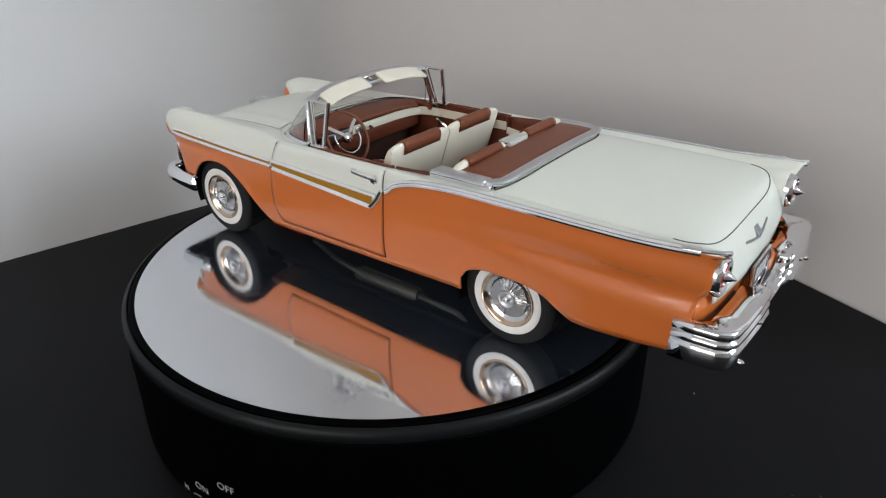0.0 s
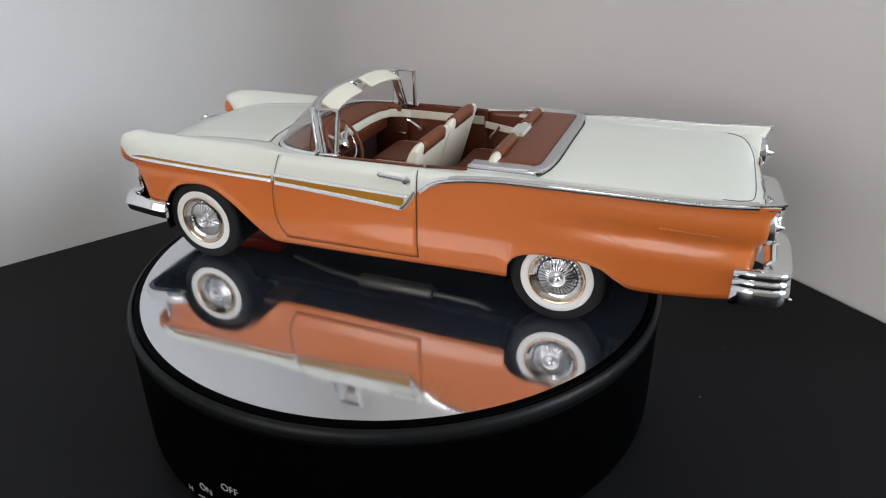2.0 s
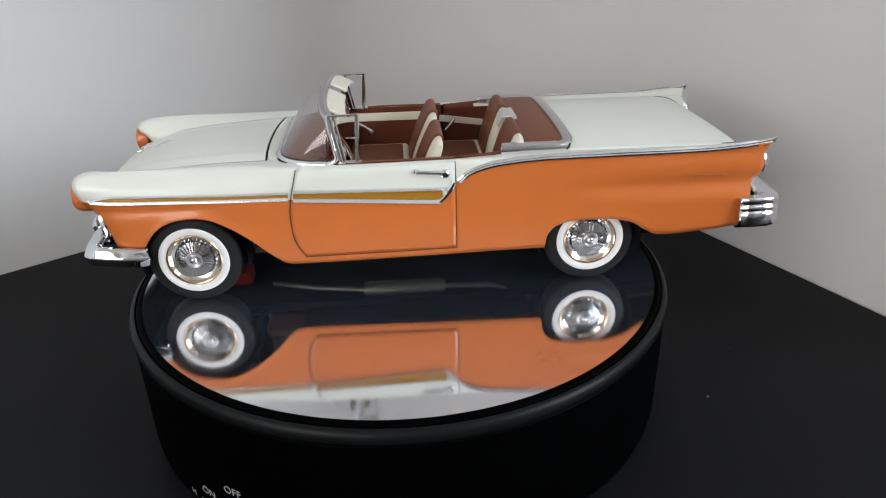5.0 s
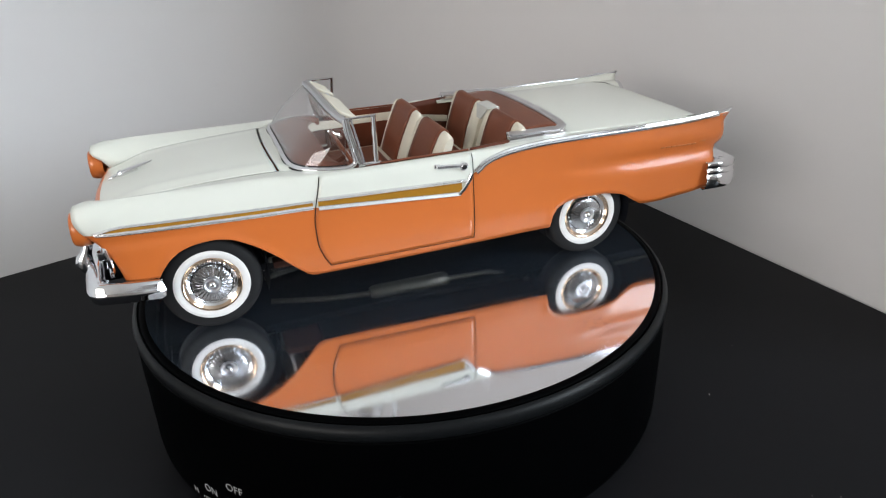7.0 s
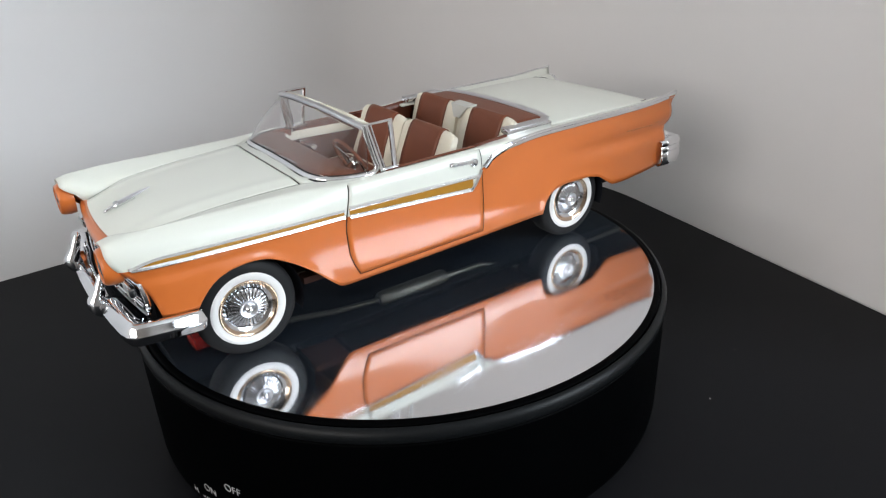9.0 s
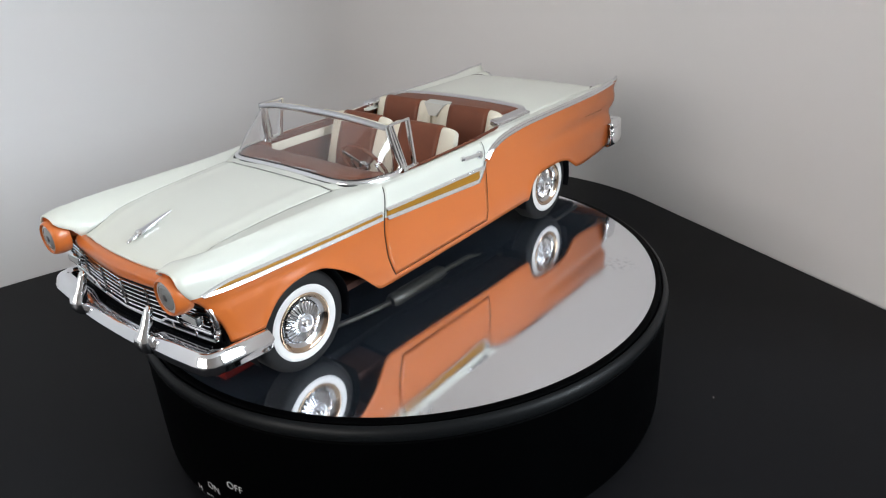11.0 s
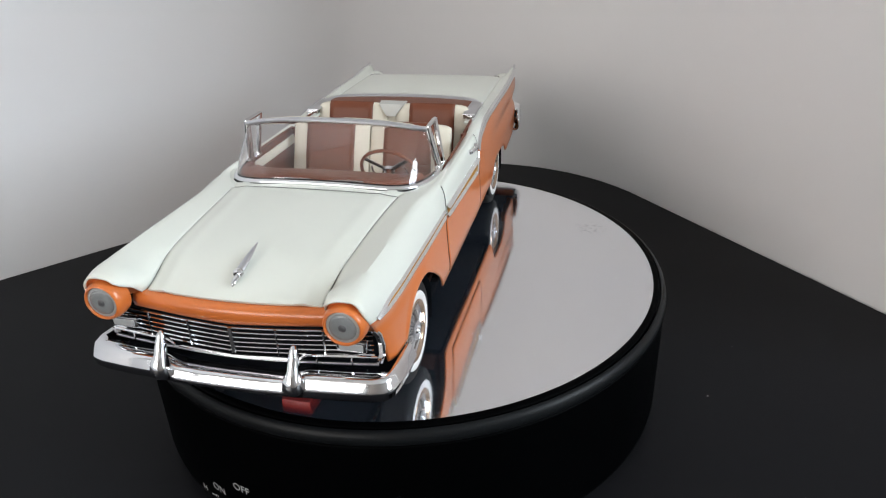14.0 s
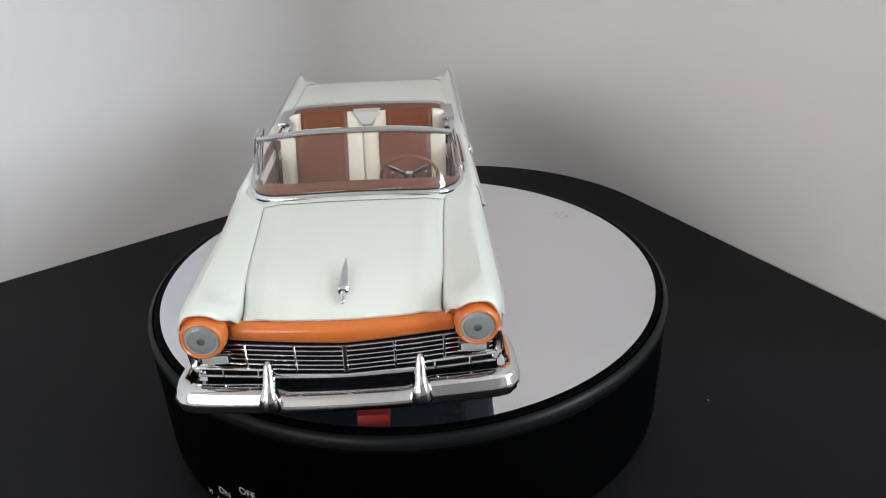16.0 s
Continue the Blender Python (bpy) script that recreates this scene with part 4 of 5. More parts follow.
def bumper(kind):
    path = plan_line(kind)
    sgn = 1 if kind == "front" else -1
    if kind == "front":
        prof = [(-6.0, 27.4), (-3.0, 28.0), (-0.9, 28.2), (-0.2, 28.0), (0.3, 27.3), (1.0, 25.2), (1.3, 24.8), (1.35, 24.2), (1.0, 23.7), (0.6, 21.9), (0.2, 21.3), (-0.4, 21.1), (-1.8, 21.4)]
    else:
        prof = [(-8.6, 36.0), (-2.0, 36.9), (0.2, 36.6), (0.9, 35.6), (0.7, 33.9), (0.1, 33.2), (0.9, 32.6), (1.2, 31.4), (0.5, 30.4), (1.1, 29.8), (1.5, 28.6), (1.4, 25.0), (0.7, 23.4), (-1.0, 22.6), (-2.4, 23.0)]
    rows = []
    for i, (x, y) in enumerate(path):
        d = outward(path, i)
        n = Vector((d.y, -d.x)) * -1
        if n.dot(Vector((x - 95 * sgn, y * 0.6))) < 0:
            n = -n
        drop = 0
        if kind == "front":
            drop = -1.6 * min(max((118 - x) / 15, 0), 1)
        row = []
        for o, z in prof:
            zz = z + drop
            if kind == "front" and abs(y) < 25:
                k = 1 - max(0, (abs(y) - 19) / 6)
                zz = lerp(zz, 21.1 + (z - 21.1) * 0.66, k)
            if kind == "front" and x < 121:
                o = max(o, -1.2)
            if kind == "rear" and abs(y) < 14:
                k = 1 - max(0, (abs(y) - 11) / 3)
                zz = lerp(z, 27 + (z - 22.6) * 0.42 - 3.4, k)
            if kind == "rear" and o < -4 and abs(x) < 156:
                o = lerp(-1.5, o, max(0, (abs(x) - 150) / 6))
            row.append((x + n.x * o, y + n.y * o, zz))
        rows.append(row)
    label = "chrome wrap-round front bumper" if kind == "front" else "deep chrome wrap-round rear bumper"
    ob = part("bumper", sheet(rows), CHROME, car, label, 50)
    solid(ob, 0.6)
    if kind == "front":
        for s in (1, -1):
            pts = [(128.6, 22.5 * s, 22.4), (129.2, 22.5 * s, 24.8), (128.6, 22.5 * s, 27.8), (127.4, 22.5 * s, 30.6), (126.0, 22.5 * s, 34.2), (125.0, 22.5 * s, 36.6), (124.6, 22.5 * s, 37.8)]
            rows = []
            for (x, y, z), r in zip(pts, (2.5, 3.4, 3.2, 2.1, 1.7, 1.4, 0.8)):
                rows.append([(x + r * 1.0 * math.cos(a) * 0.9, y + r * math.sin(a), z + 0.45 * r * math.cos(a)) for a in [2 * math.pi * k / 18 for k in range(18)]])
            top = [(124.4, 22.5 * s, 38.2)] * 18
            bm = sheet([[(128.0, 22.5 * s, 21.6)] * 18] + rows + [top], closed=True)
            bmesh.ops.remove_doubles(bm, verts=bm.verts[:], dist=1e-7)
            bmesh.ops.recalc_face_normals(bm, faces=bm.faces[:])
            part("bumper_guard", bm, CHROME, ob, "rounded chrome bumper guard", 60)
        part("bumper_bracket", box(118, 0, 24, 12, 70, 3, 0.5), BLACK, ob)
    else:
        for s in (1, -1):
            for y, z in ((43, 23.8), (27, 30.2)):
                part("bumper_bolt", spun([(-162.5, 1.0), (-165.0, 0.9), (-165.8, 0.5), (-166.0, 0)], 12, "X", (0, y * s, z)), CHROME, ob)
            part("bumper_pod", box(-161.2, 16.0 * s, 30.4, 5.4, 6.5, 12.0, 1.6, seg=3), CHROME, ob, "rounded chrome bumper pod", 60)
    return ob


bumper("front")
bumper("rear")


def grille():
    def front_x(y):
        return 121.6 - 4.6 * (abs(y) / 48) ** 1.6

    # orange lip under the hood
    rows = []
    for dx, z in ((-4.0, 47.6), (-1.4, 47.6), (0.2, 46.8), (0.9, 45.2), (0.6, 43.2), (-1.0, 41.8), (-4.5, 41.5)):
        rows.append([(front_x(y) + dx, y, z - 1.5 * (1 - abs(y) / 36) * (1 if z < 45 else 0.15)) for y in span(-34, 34, 35)])
    solid(part("grille_lip", sheet(rows, flip=True), ORANGE, car, "orange lip below the hood", 60), 0.5)
    rows = [[(front_x(y) - 3.4, y, z) for y in span(-45, 45, 33)] for z in (22, 30, 38, 46)]
    g = part("grille", sheet(rows), BLACK, car, "wide chrome bar grille over a dark backing")
    for z in (41.0, 39.3, 37.6, 35.9, 34.2, 32.6):
        w = 45
        part("grille_bar", swept([(front_x(y) - 0.4, y, z - 1.5 * (1 - abs(y) / 48)) for y in span(-w, w, 29)], flat(0.9, 0.6, 0.18)), CHROME, g)
    for y in (0, -15, 15, -30, 30):
        part("grille_divider", swept([(front_x(y) + 0.1, y, 32.2 - 1.5 * (1 - abs(y) / 48)), (front_x(y) + 0.1, y, 41.3 - 1.5 * (1 - abs(y) / 48))], flat(1.5 if y == 0 else 0.7, 0.8, 0.2), ups=(1, 0, 0)), CHROME, g)
    # lower frame: steps down beside a dark mouth
    lower = [(46, 32.0), (24, 31.8), (21, 30.0), (0, 29.6), (-21, 30.0), (-24, 31.8), (-46, 32.0)]
    part("grille_frame", swept([(front_x(y) + 0.2, y, z) for y, z in lower], flat(1.1, 0.9, 0.25)), CHROME, g)
    part("grille_frame", swept([(front_x(y) - 0.2, y, 28.9) for y in span(-46, 46, 21)], flat(1.0, 0.8, 0.2)), SATIN, g)
    for s in (1, -1):
        end = [(117.2, 45.4 * s, 41.2), (117.0, 46.6 * s, 39.6), (116.4, 47.2 * s, 36), (116.2, 47.0 * s, 32.5), (116.4, 46.0 * s, 29.4)]
        part("grille_end", swept(end, flat(2.4, 1.8, 0.6), ups=(1, 0, 0)), CHROME, g, "rounded chrome grille end")
        lampx = front_x(40) + 1.2
        pl = part("parking_lamp", box(lampx, 39.0 * s, 36.6, 2.4, 9.6, 3.8, 0.6), CHROME, g, "small rectangular parking lamp")
        part("lamp_lens", box(lampx + 0.8, 39.0 * s, 36.6, 1.4, 7.8, 2.4, 0.4), LENS_EDGE, pl)
        for y in (27, 38):
            part("grille_divider", swept([(front_x(y) + 0.1, y * s, 28.8), (front_x(y) + 0.1, y * s, 32.0)], flat(0.7, 0.7, 0.2), ups=(1, 0, 0)), CHROME, g)


grille()


def lofted(stations, n=12):
    """A body through stations (centre, half width, half height), with closed ends."""
    rows = []
    for c, w, h in stations:
        rows.append([Vector(c) + Vector((0, w * math.cos(2 * math.pi * k / n), h * math.sin(2 * math.pi * k / n))) for k in range(n)])
    bm = sheet(rows, closed=True)
    bm.verts.ensure_lookup_table()
    bm.faces.new(bm.verts[:n])
    bm.faces.new(bm.verts[-n:])
    bmesh.ops.recalc_face_normals(bm, faces=bm.faces[:])
    return bm


def hood_ornament():
    o = part("hood_ornament", lofted([((112.4, 0.2, 53.0), 0.7, 0.6), ((110.6, 0.2, 53.9), 1.35, 0.8), ((107, 0.3, 55.0), 1.2, 0.75), ((102, 0.4, 56.4), 0.75, 0.6), ((98.2, 0.5, 57.5), 0.2, 0.2)]), SATIN, car, "slim tapered chrome spear ornament", 40)
    part("ornament_collar", lofted([((112.3, 0.2, 53.2), 1.5, 1.0), ((111.6, 0.2, 53.6), 1.9, 1.3), ((110.8, 0.2, 53.9), 1.5, 1.0)]), CHROME, o)
    part("ornament_nose", lofted([((116.2, 0.2, 51.5), 0.3, 0.3), ((115.4, 0.2, 51.9), 0.8, 0.7), ((113.6, 0.2, 52.5), 0.95, 0.8), ((112.2, 0.2, 53.0), 0.7, 0.6)]), CHROME, o, smooth=60)
    part("ornament_pylon", box(108, 0.3, 53.8, 8, 0.8, 1.4, 0.3, Matrix.Rotation(radians(15), 4, "Y")), CHROME, o)


hood_ornament()


# ---- wheels ----
def make_wheel():
    """A left wheel about the y axis, outer face towards +y."""
    wheel = part("wheel", spun([(-6.5, 12.5), (-6.9, 14.5), (-6.6, 17.2), (-5.4, 18.8), (-4.2, 19.3), (2.2, 19.3), (3.5, 18.9), (4.5, 17.6), (4.9, 15.6), (4.95, 14.1), (4.6, 11.4), (3.4, 10.6), (-6.5, 10.4), (-6.5, 12.5)], 72), RUBBER, car, "black tyre with a broad white wall", 50)
    part("whitewall", spun([(4.85, 14.5), (5.15, 14.25), (5.25, 13.0), (5.0, 11.6), (4.5, 11.0)], 72), WHITEWALL, wheel, "broad white sidewall band", 60)
    part("rim", spun([(4.7, 11.5), (5.3, 11.2), (5.35, 10.8), (4.7, 10.2), (4.2, 9.6)], 72), COPPER, wheel, "warm chrome rim edge", 60)
    part("rim_dish", spun([(4.3, 9.8), (3.6, 9.2), (3.4, 8.4), (3.0, 7.9), (2.4, 7.6), (-2, 7.6), (-2, 0)], 72), HUB, wheel, "dished chrome rim", 50)
    rows = []
    n = 112
    for r, y, amp in ((7.7, 3.5, 0.0), (7.4, 3.9, 0.28), (5.6, 4.4, 0.5), (3.6, 4.8, 0.32), (3.1, 4.9, 0.0)):
        rows.append([(r * math.cos(2 * math.pi * k / n), y + amp * (1 if k % 4 < 2 else -1), r * math.sin(2 * math.pi * k / n)) for k in range(n)])
    bm = sheet(rows, closed=True)
    bmesh.ops.recalc_face_normals(bm, faces=bm.faces[:])
    part("hubcap", bm, HUB, wheel, "fluted chrome hubcap", 25)
    part("hub_ring", spun([(4.9, 3.5), (5.5, 3.3), (5.5, 2.7), (5.0, 2.4), (4.6, 1.8)], 40), SATIN, wheel, "grey hub ring", 60)
    part("hub_centre", spun([(4.6, 2.2), (5.3, 1.6), (6.0, 1.3), (6.4, 0.7), (6.5, 0)], 32), CHROME, wheel, "chrome hub centre", 60)
    return wheel


w0 = make_wheel()
w0.location = Vector((83.2, 43.2, 19.3)) * MM
for x, y, turn in ((-83.2, 42.6, 40), (83.2, -43.2, 75), (-83.2, -42.6, 20)):
    copy_thing(w0, Matrix.Translation(Vector((x, y, 19.3)) * MM) @ Matrix.Rotation(0 if y > 0 else math.pi, 4, "Z") @ Matrix.Rotation(radians(turn), 4, "Y"))


# ---- underbody ----
def underbody():
    u = part("chassis", box(-18, 0, 15.2, 250, 62, 5.0, 1.5), BLACK, car, "black underbody tray")
    part("rocker_floor", box(-9, 0, 17.4, 104, 92, 3.0, 1.0), BLACK, u)
    part("tail_floor", box(-130, 0, 24.5, 38, 90, 3.0, 1.0), BLACK, u)
    part("front_bay", box(104, 0, 30, 26, 84, 6.0, 1.0), BLACK, u)
    for x in (83.2, -83.2):
        part("axle", spun([(-40, 1.6), (40, 1.6)], 16, "Y", (x, 0, 19.3)), STEEL, u)
        for s in (1, -1):
            rows = []
            for a in span(-0.35, math.pi + 0.35, 20):
                rows.append([(x + 22 * math.cos(a), y * s, 19.3 + 21.5 * math.sin(a)) for y in (33, 41, 48.0)])
            part("wheel_well", sheet(rows), BLACK, u)
            part("wheel_well_wall", box(x, 32.5 * s, 30, 46, 1, 26, 0.2), BLACK, u)
    part("oil_pan", box(84, 4, 10.5, 26, 12, 7.5, 1.6), ENGINE_RED, u, "red engine sump")
    for s in (1, -1):
        part("muffler", spun([(-22, 0), (-22, 3.0), (-20, 3.8), (14, 3.8), (16, 3.0), (16, 0)], 24, "X", (0, 24 * s, 11.6)), STEEL, u, "grey silencer drum")
        part("exhaust_pipe", swept([(60, 12 * s, 12), (36, 20 * s, 11.8), (14, 24 * s, 11.6)], ring(1.2)), STEEL, u)
        part("exhaust_pipe", swept([(-20, 24 * s, 11.6), (-44, 25 * s, 12), (-60, 30 * s, 16), (-84, 31 * s, 25), (-110, 30 * s, 19), (-148, 30 * s, 18.5)], ring(1.2)), STEEL, u)
    part("front_strut", box(58, 30, 21, 5, 18, 3, 0.6), STEEL, u)


underbody()


# ---- cabin ----
def cabin():
    part("cabin_floor", box(0, 0, 20.5, 118, 88, 3, 0.8), CARPET, car, "dark brown carpet floor")
    for s in (1, -1):
        # inner door and quarter linings
        rows = [[(x, (43.6 - 0.8 * max(0, (52 - z) / 30)) * s, z) for x in span(18, -27, 12)] for z in (22, 35, 46, 50, 52, 55, 56.6, 57.0)]
        lining = solid(part("door_lining", sheet(rows), LINING, car, "dark brown vinyl door lining"), 0.8, 0)
        part("lining_band", box(-4, 43.0 * s, 52.2, 44, 0.9, 4.2, 0.4), CREAM, lining, "cream lining band")
        part("kick_panel", box(28, 43.0 * s, 38, 20, 0.8, 30, 0.3), LINING, lining)
        part("winder_boss", spun([(40.6 * s, 0), (40.6 * s, 1.5), (43.0 * s, 1.7)], 16, "Y", (10, 0, 45.6)), CHROME, lining)
        part("window_winder", swept([(10, 43.0 * s, 45.6), (10, 41.2 * s, 45.6), (13.5, 40.9 * s, 47.6), (17, 40.8 * s, 49.6)], ring(0.85)), CHROME, lining)
        part("inner_handle", swept([(24, 43.0 * s, 42.1), (24, 41.2 * s, 42.1), (21, 40.8 * s, 42.1), (17.6, 40.8 * s, 42.0)], ring(0.85)), CHROME, lining)
        rows = [[(x, (42.6 - 0.8 * max(0, (52 - z) / 30)) * s, z + (1.2 * max(0, (-x - 28) / 18) if z > 56 else 0)) for x in span(-27.4, -52, 10)] for z in (22, 35, 46, 50, 55, 57.6)]
        quarter = solid(part("quarter_lining", sheet(rows), LINING, car, "dark brown vinyl quarter lining"), 0.8, 0)
        part("lining_band", box(-37, 41.9 * s, 49.0, 24, 0.9, 3.4, 0.4, Matrix.Rotation(radians(-8), 4, "Y")), CREAM, quarter, "cream lining band")
        part("window_winder", swept([(-28.6, 42.0 * s, 44.6), (-28.6, 40.2 * s, 44.6), (-31, 39.9 * s, 47.8), (-33, 39.8 * s, 50.6)], ring(0.85)), CHROME, quarter)
        part("door_pillar", swept([(-25.4, 42.3 * s, 34), (-25.4, 42.5 * s, 50), (-25.2, 42.6 * s, 57.4)], flat(1.8, 1.6, 0.5), ups=(1, 0, 0)), LINING, quarter, "dark brown pillar post")
        part("door_top_pad", swept([(11.5, 44.2 * s, 57.3), (0, 44.2 * s, 57.5), (-26, 43.8 * s, 57.5)], flat(1.2, 0.7, 0.25)), BROWN, car, "brown door top pad")
    # dashboard
    rows = []
    for dx, z in ((0, 57.2), (-6, 57.6), (-13.5, 57.2), (-16.4, 56.2), (-16.8, 55.0)):
        rows.append([(max(ws_foot(y) - 1.2, 26) + dx * (0.55 if abs(y) > 38 else 1), y, z + 1.1 * (1 - (y / 42) ** 2)) for y in span(-41.6, 41.6, 31)])
    dash = solid(part("dashboard", sheet(rows), BROWN, car, "brown padded dashboard with a cream band"), 1.0)
    band = [(30.4, 8, 52.6), (30.4, -24, 52.6), (28.6, -33, 52.8), (26.6, -38.4, 52.7), (22, -41.4, 52.5), (16, -42.5, 52.3)]
    part("dash_band", swept(band, flat(1.2, 4.2, 0.4)), CREAM, dash, "cream dashboard band")
    for s in (1, -1):
        part("corner_pad", box(27, 41.3 * s, 54.8, 13, 2.0, 3.0, 0.6), BROWN, dash)
    part("dash_lower", box(31, 0, 47.4, 4.5, 84, 6.6, 1.6), LINING, dash)
    part("instrument_cluster", box(30.4, 18.5, 52.6, 2.4, 20, 4.6, 0.9), SATIN, dash, "chrome instrument cluster")
    part("radio_panel", box(30.0, 3.5, 52.8, 1.6, 6, 2.6, 0.6), SATIN, dash)
    for y in (-2, 5, 27):
        part("dash_knob", spun([(26.6, 0), (26.6, 0.8), (28, 0.9)], 14, "X", (0, y, 52.6)), CHROME, dash)
    # steering wheel
    hub = Vector((20.5, 21.0, 54.8))
    tilt = Matrix.Translation(hub * MM) @ Matrix.Rotation(radians(-62), 4, "Y")
    n = 48
    rim = [(11.9 * math.cos(2 * math.pi * k / n), 11.9 * math.sin(2 * math.pi * k / n), 0) for k in range(n)]
    bm = swept(rim, ring(0.75), closed=True)
    bm.transform(tilt)
    sw = part("steering_wheel", bm, BROWN, car, "thin brown steering wheel with a chrome horn ring", 60)
    arc = [(7.4 * math.cos(a), 7.4 * math.sin(a), 0.2) for a in span(math.radians(70), math.radians(290), 28)]
    bm = swept(arc, ring(0.45))
    bm.transform(tilt)
    part("horn_ring", bm, CHROME, sw)
    for a in (52, -52):
        bm = swept([(0, 0, 0.2), (11.6 * math.cos(radians(a)), 11.6 * math.sin(radians(a)), -0.2)], flat(1.9, 0.6, 0.2))
        bm.transform(tilt)
        part("spoke", bm, CHROME, sw)
    bm = spun([(-1, 2.6), (0.8, 2.4), (1.4, 1.6), (1.6, 0)], 24, "Z")
    bm.transform(tilt)
    part("horn_button", bm, CHROME, sw)
    bm = spun([(-14, 1.0), (0, 1.2)], 14, "Z")
    bm.transform(tilt)
    part("steering_column", bm, BROWN, sw)
    part("firewall", box(37.5, 0, 38, 2, 87, 36, 0.6), CARPET, car, "dark brown footwell wall")
    part("tunnel", box(12, 0, 24, 60, 14, 6, 2.4), CARPET, car)


cabin()


def bench_back(y0, y1, foot, head, depth, name, label, front_panels, top_bulge=1.2):
    """A rounded seat back from y0 to y1; foot and head are (x, z). Brown panels lie on its front and over its top."""
    fx, fz = foot
    hx, hz = head

    def pt(u, v, d):
        """u across, v up from 0 to 1 and over the top, d depth from front 0 to back 1."""
        edge = 1 - abs(2 * u - 1) ** 7
        x = lerp(fx, hx, v) + (1.4 * math.sin(math.pi * min(v, 1)) * edge) * (1 - d)
        th = depth * lerp(1.0, 0.62, v)
        z = lerp(fz, hz, v)
        crown = 0.75 * (1 - (2 * u - 1) ** 4)
        return Vector((x - th * d - (0 if d < 0.5 else 0.8 * math.sin(math.pi * v) * edge), lerp(y0, y1, u), z + crown * v))

    loop = [(v, 0.0) for v in span(0, 0.93, 12)] + [(0.985, 0.08), (1.015, 0.3), (1.02, 0.6), (0.99, 0.92)] + [(v, 1.0) for v in span(0.93, 0, 10)]
    us = [0, 0.012, 0.04, 0.09] + span(0.15, 0.85, 12) + [0.91, 0.96, 0.988, 1]
    rows = []
    for u in us:
        shrink = 1 - abs(2 * u - 1) ** 14 * 0.10
        mid = Vector((lerp(fx, hx, 0.5) - depth * 0.4, lerp(y0, y1, u), (fz + hz) / 2))
        row = []
        for v, d in loop:
            p = pt(u, v, d)
            p = Vector((lerp(mid.x + (v - 0.5) * (hx - fx), p.x, shrink), p.y, lerp(mid.z, p.z, shrink ** 0.6)))
            row.append(p)
        rows.append(row)
    bm = sheet(rows, closed=True)
    bm.verts.ensure_lookup_table()
    n = len(loop)
    bm.faces.new(bm.verts[:n])
    bm.faces.new(bm.verts[-n:])
    bmesh.ops.recalc_face_normals(bm, faces=bm.faces[:])
    seat = part(name, bm, CREAM, car, label, 50)
    for a, b, back in front_panels:
        over = [(v, 0.0) for v in span(0.02, 0.93, 12)] + [(0.985, 0.08), (1.015, 0.3), (1.02, 0.6), (0.99, 0.92), (0.95, 1.0)] + ([(0.86, 1.0)] if back else [])
        rows = []
        for u in span(a, b, 10):
            row = []
            for v, d in over:
                p = pt(u, v, d)
                row.append(p + Vector((0.4 * (1 - 2 * d), 0, 0.35 if v > 0.95 else 0)))
            rows.append(row)
        solid(part("seat_panel", sheet(rows, flip=True), BROWN, seat, "brown vinyl seat panel", 50), 0.5, 0)
    return seat


for y0, y1, a, b in ((0.4, 38.4, 0.18, 0.81), (-38.4, -0.4, 0.19, 0.82)):
    bench_back(y0, y1, (-7.5, 31), (-18.5, 61.6), 6.0, "front_seat_back", "cream front seat back with a brown panel over its top", [(a, b, True)])
for y0, y1, a, b in ((2.4, 39.5, 0.20, 0.83), (-39.5, -2.4, 0.17, 0.80)):
    bench_back(y0, y1, (-43.8, 31), (-51.8, 62.0), 6.0, "rear_seat_back", "cream rear seat back with a brown panel", [(a, b, False)])


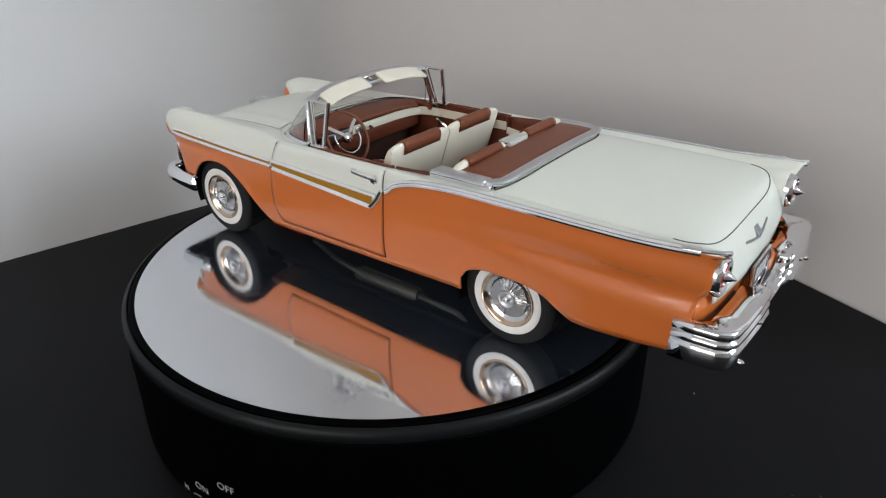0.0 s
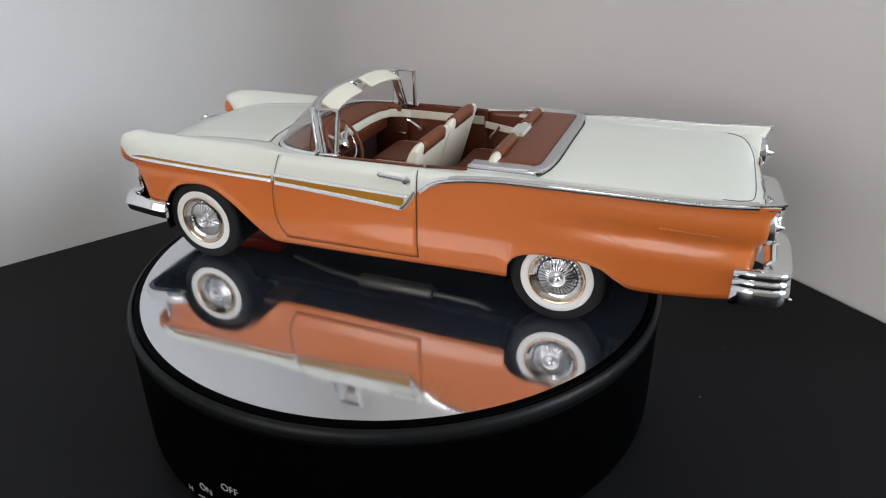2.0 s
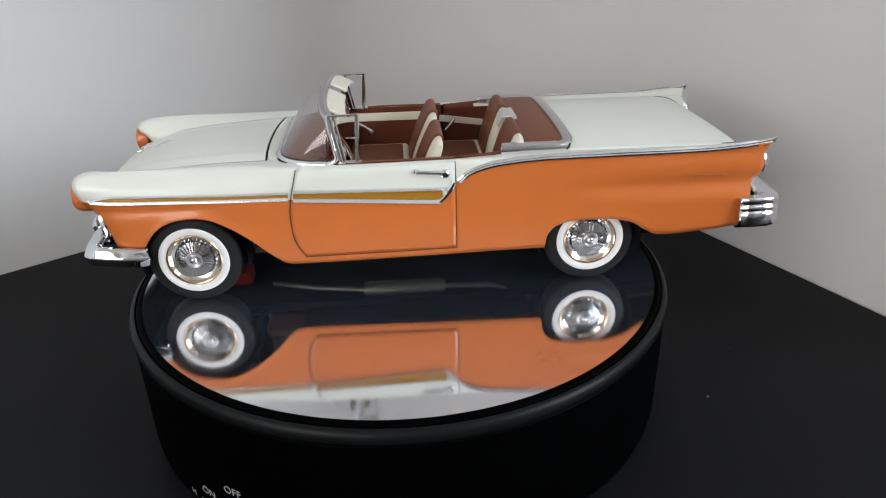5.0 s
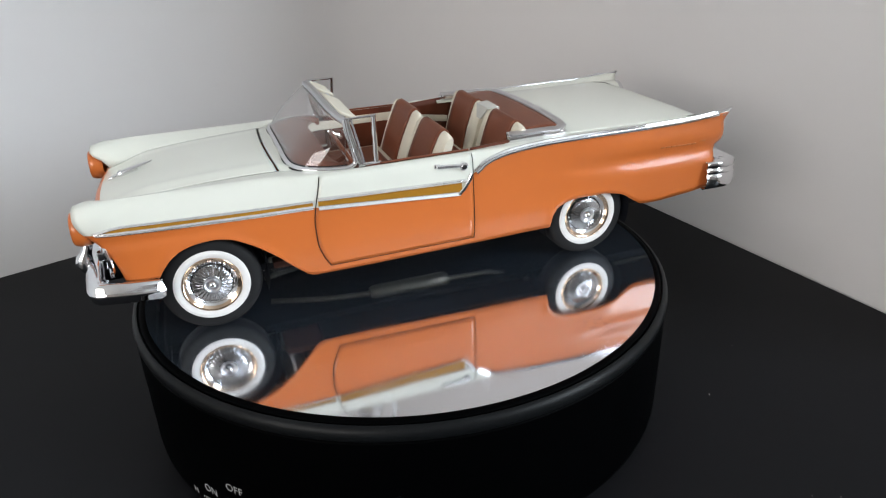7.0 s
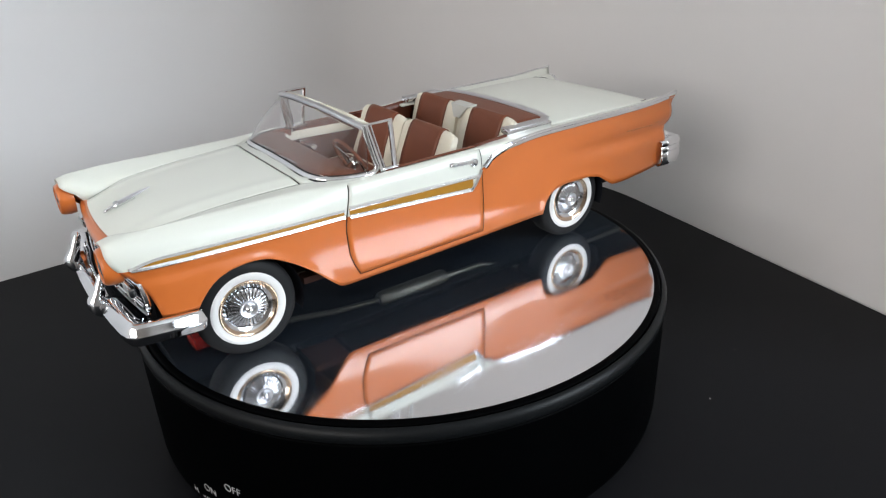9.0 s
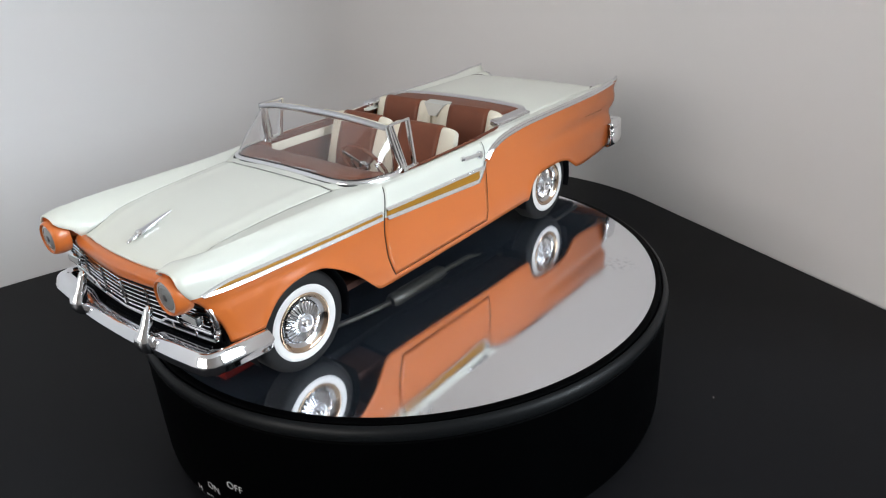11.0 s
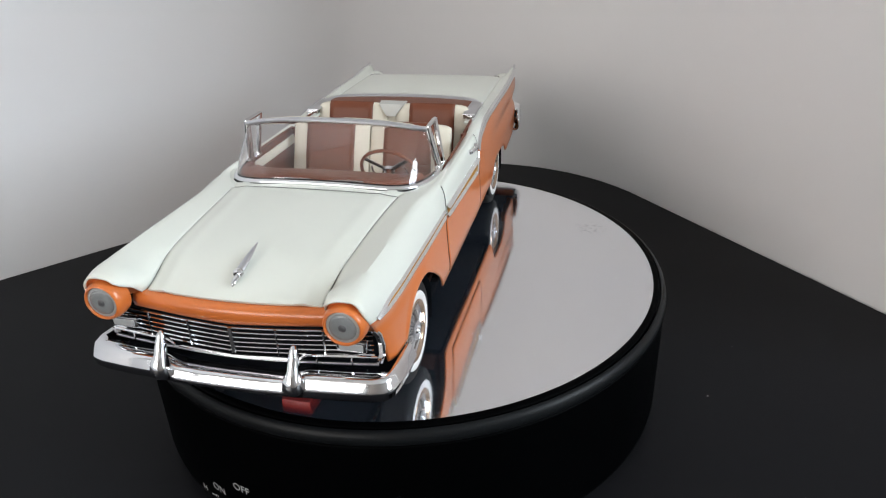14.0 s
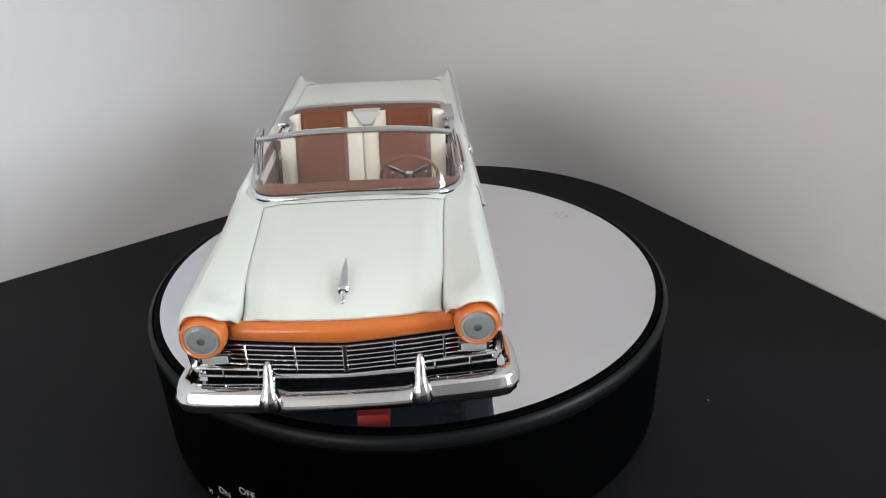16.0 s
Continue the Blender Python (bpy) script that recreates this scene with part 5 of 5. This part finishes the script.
def seat_cushions():
    for x0, x1, top, name in ((-9, 20, 39.8, "front_seat_cushion"), (-46, -22, 40.0, "rear_seat_cushion")):
        for s in (1, -1):
            seat = part(name, box((x0 + x1) / 2, 19.4 * s, top - 6, x1 - x0, 37.6, 12, 3.4, seg=4), CREAM, car, "cream seat cushion with a brown centre panel", 60)
            part("seat_panel", box((x0 + x1) / 2 + 1.6, 19.4 * s, top - 2.4, x1 - x0 - 2.0, 32.0, 5.8, 2.6, seg=4), BROWN, seat, "brown vinyl seat panel")
    part("rear_seat_filler", box(-50.9, 0, 45.5, 3.0, 6.4, 25, 1.0, Matrix.Rotation(radians(-17), 4, "Y")), CREAM, car, "cream seat filler")
    c = part("rear_seat_speaker", box(-55.2, 0, 60.4, 2.2, 13, 6.4, 0.6, Matrix.Rotation(radians(-32), 4, "Y")), GREY, car, "grey speaker panel between the rear seats")
    bm = sheet([[(-49.6, -2.2, 57.4), (-49.6, 2.2, 57.4)], [(-51.4, -6.4, 63.0), (-51.4, 6.4, 63.0)], [(-57, -7.0, 63.4), (-57, 7.0, 63.4)]])
    solid(part("speaker_face", bm, GREY, c, smooth=0), 0.6, 0)


seat_cushions()


def parcel_shelf():
    rows = [[(x, 38.2 * u, 60.9 + 1.0 * (1 - u * u) - 0.25 * abs(x + 64) / 9) for u in span(-1, 1, 21)] for x in span(-54.5, -72.6, 8)]
    shelf = solid(part("parcel_shelf", sheet(rows), BROWN, car, "brown vinyl hood well cover", 60), 0.8)
    path = [(-47.4, 40.4, 60.2), (-56, 40.6, 60.2), (-66, 40.6, 60.1), (-70.5, 40.0, 60.2), (-73.2, 37.8, 60.4), (-74.2, 34.0, 60.8), (-74.6, 20, 61.4), (-74.7, 0, 61.7)]
    path = path + [(x, -y, z) for x, y, z in path[-2::-1]]
    part("well_frame", swept(path, flat(4.2, 1.2, 0.4)), SATIN, shelf, "dull chrome hood well frame", 40)
    part("well_bead", swept([(x, y * 1.045, z - 0.8) for x, y, z in path], flat(0.9, 1.4, 0.3)), CHROME, shelf, "chrome bead")
    for s in (1, -1):
        part("well_corner", box(-60, 42.0 * s, 57.0, 34, 5.4, 1.2, 0.4), IVORY, shelf)
        part("well_ledge", box(-58.4, 42.3 * s, 58.9, 27, 3.6, 2.8, 0.7), CHROME, shelf)
        part("well_plate", box(-57.5, 41.2 * s, 60.5, 23, 6.2, 0.9, 0.35), SATIN, shelf, "flat dull chrome end plate")
        part("ledge_catch", box(-46.6, 40.2 * s, 59.6, 2.0, 3.4, 2.2, 0.5), CHROME, shelf)
    part("hood_well", box(-63, 0, 46, 16, 76, 26, 1), BLACK, shelf)
    part("trunk_floor", box(-108, 0, 40, 70, 80, 30, 2), BLACK, car)


parcel_shelf()


# ---- what moves ----
def turned(t):
    """The platter's turn in degrees, t seconds in."""
    return 141.626 + 8.4889 * t - 0.01642 * t * t


def motions():
    times = [k * 0.5 for k in range(33)]
    off = Matrix.Translation((0.00232, -0.01850, 0.0004))
    walk(platter, [(t, pose(0, 0, 0, 0, 0, turned(t))) for t in times])
    walk(car, [(t, pose(0, 0, 0, 0, 0, turned(t)) @ off) for t in times])


motions()
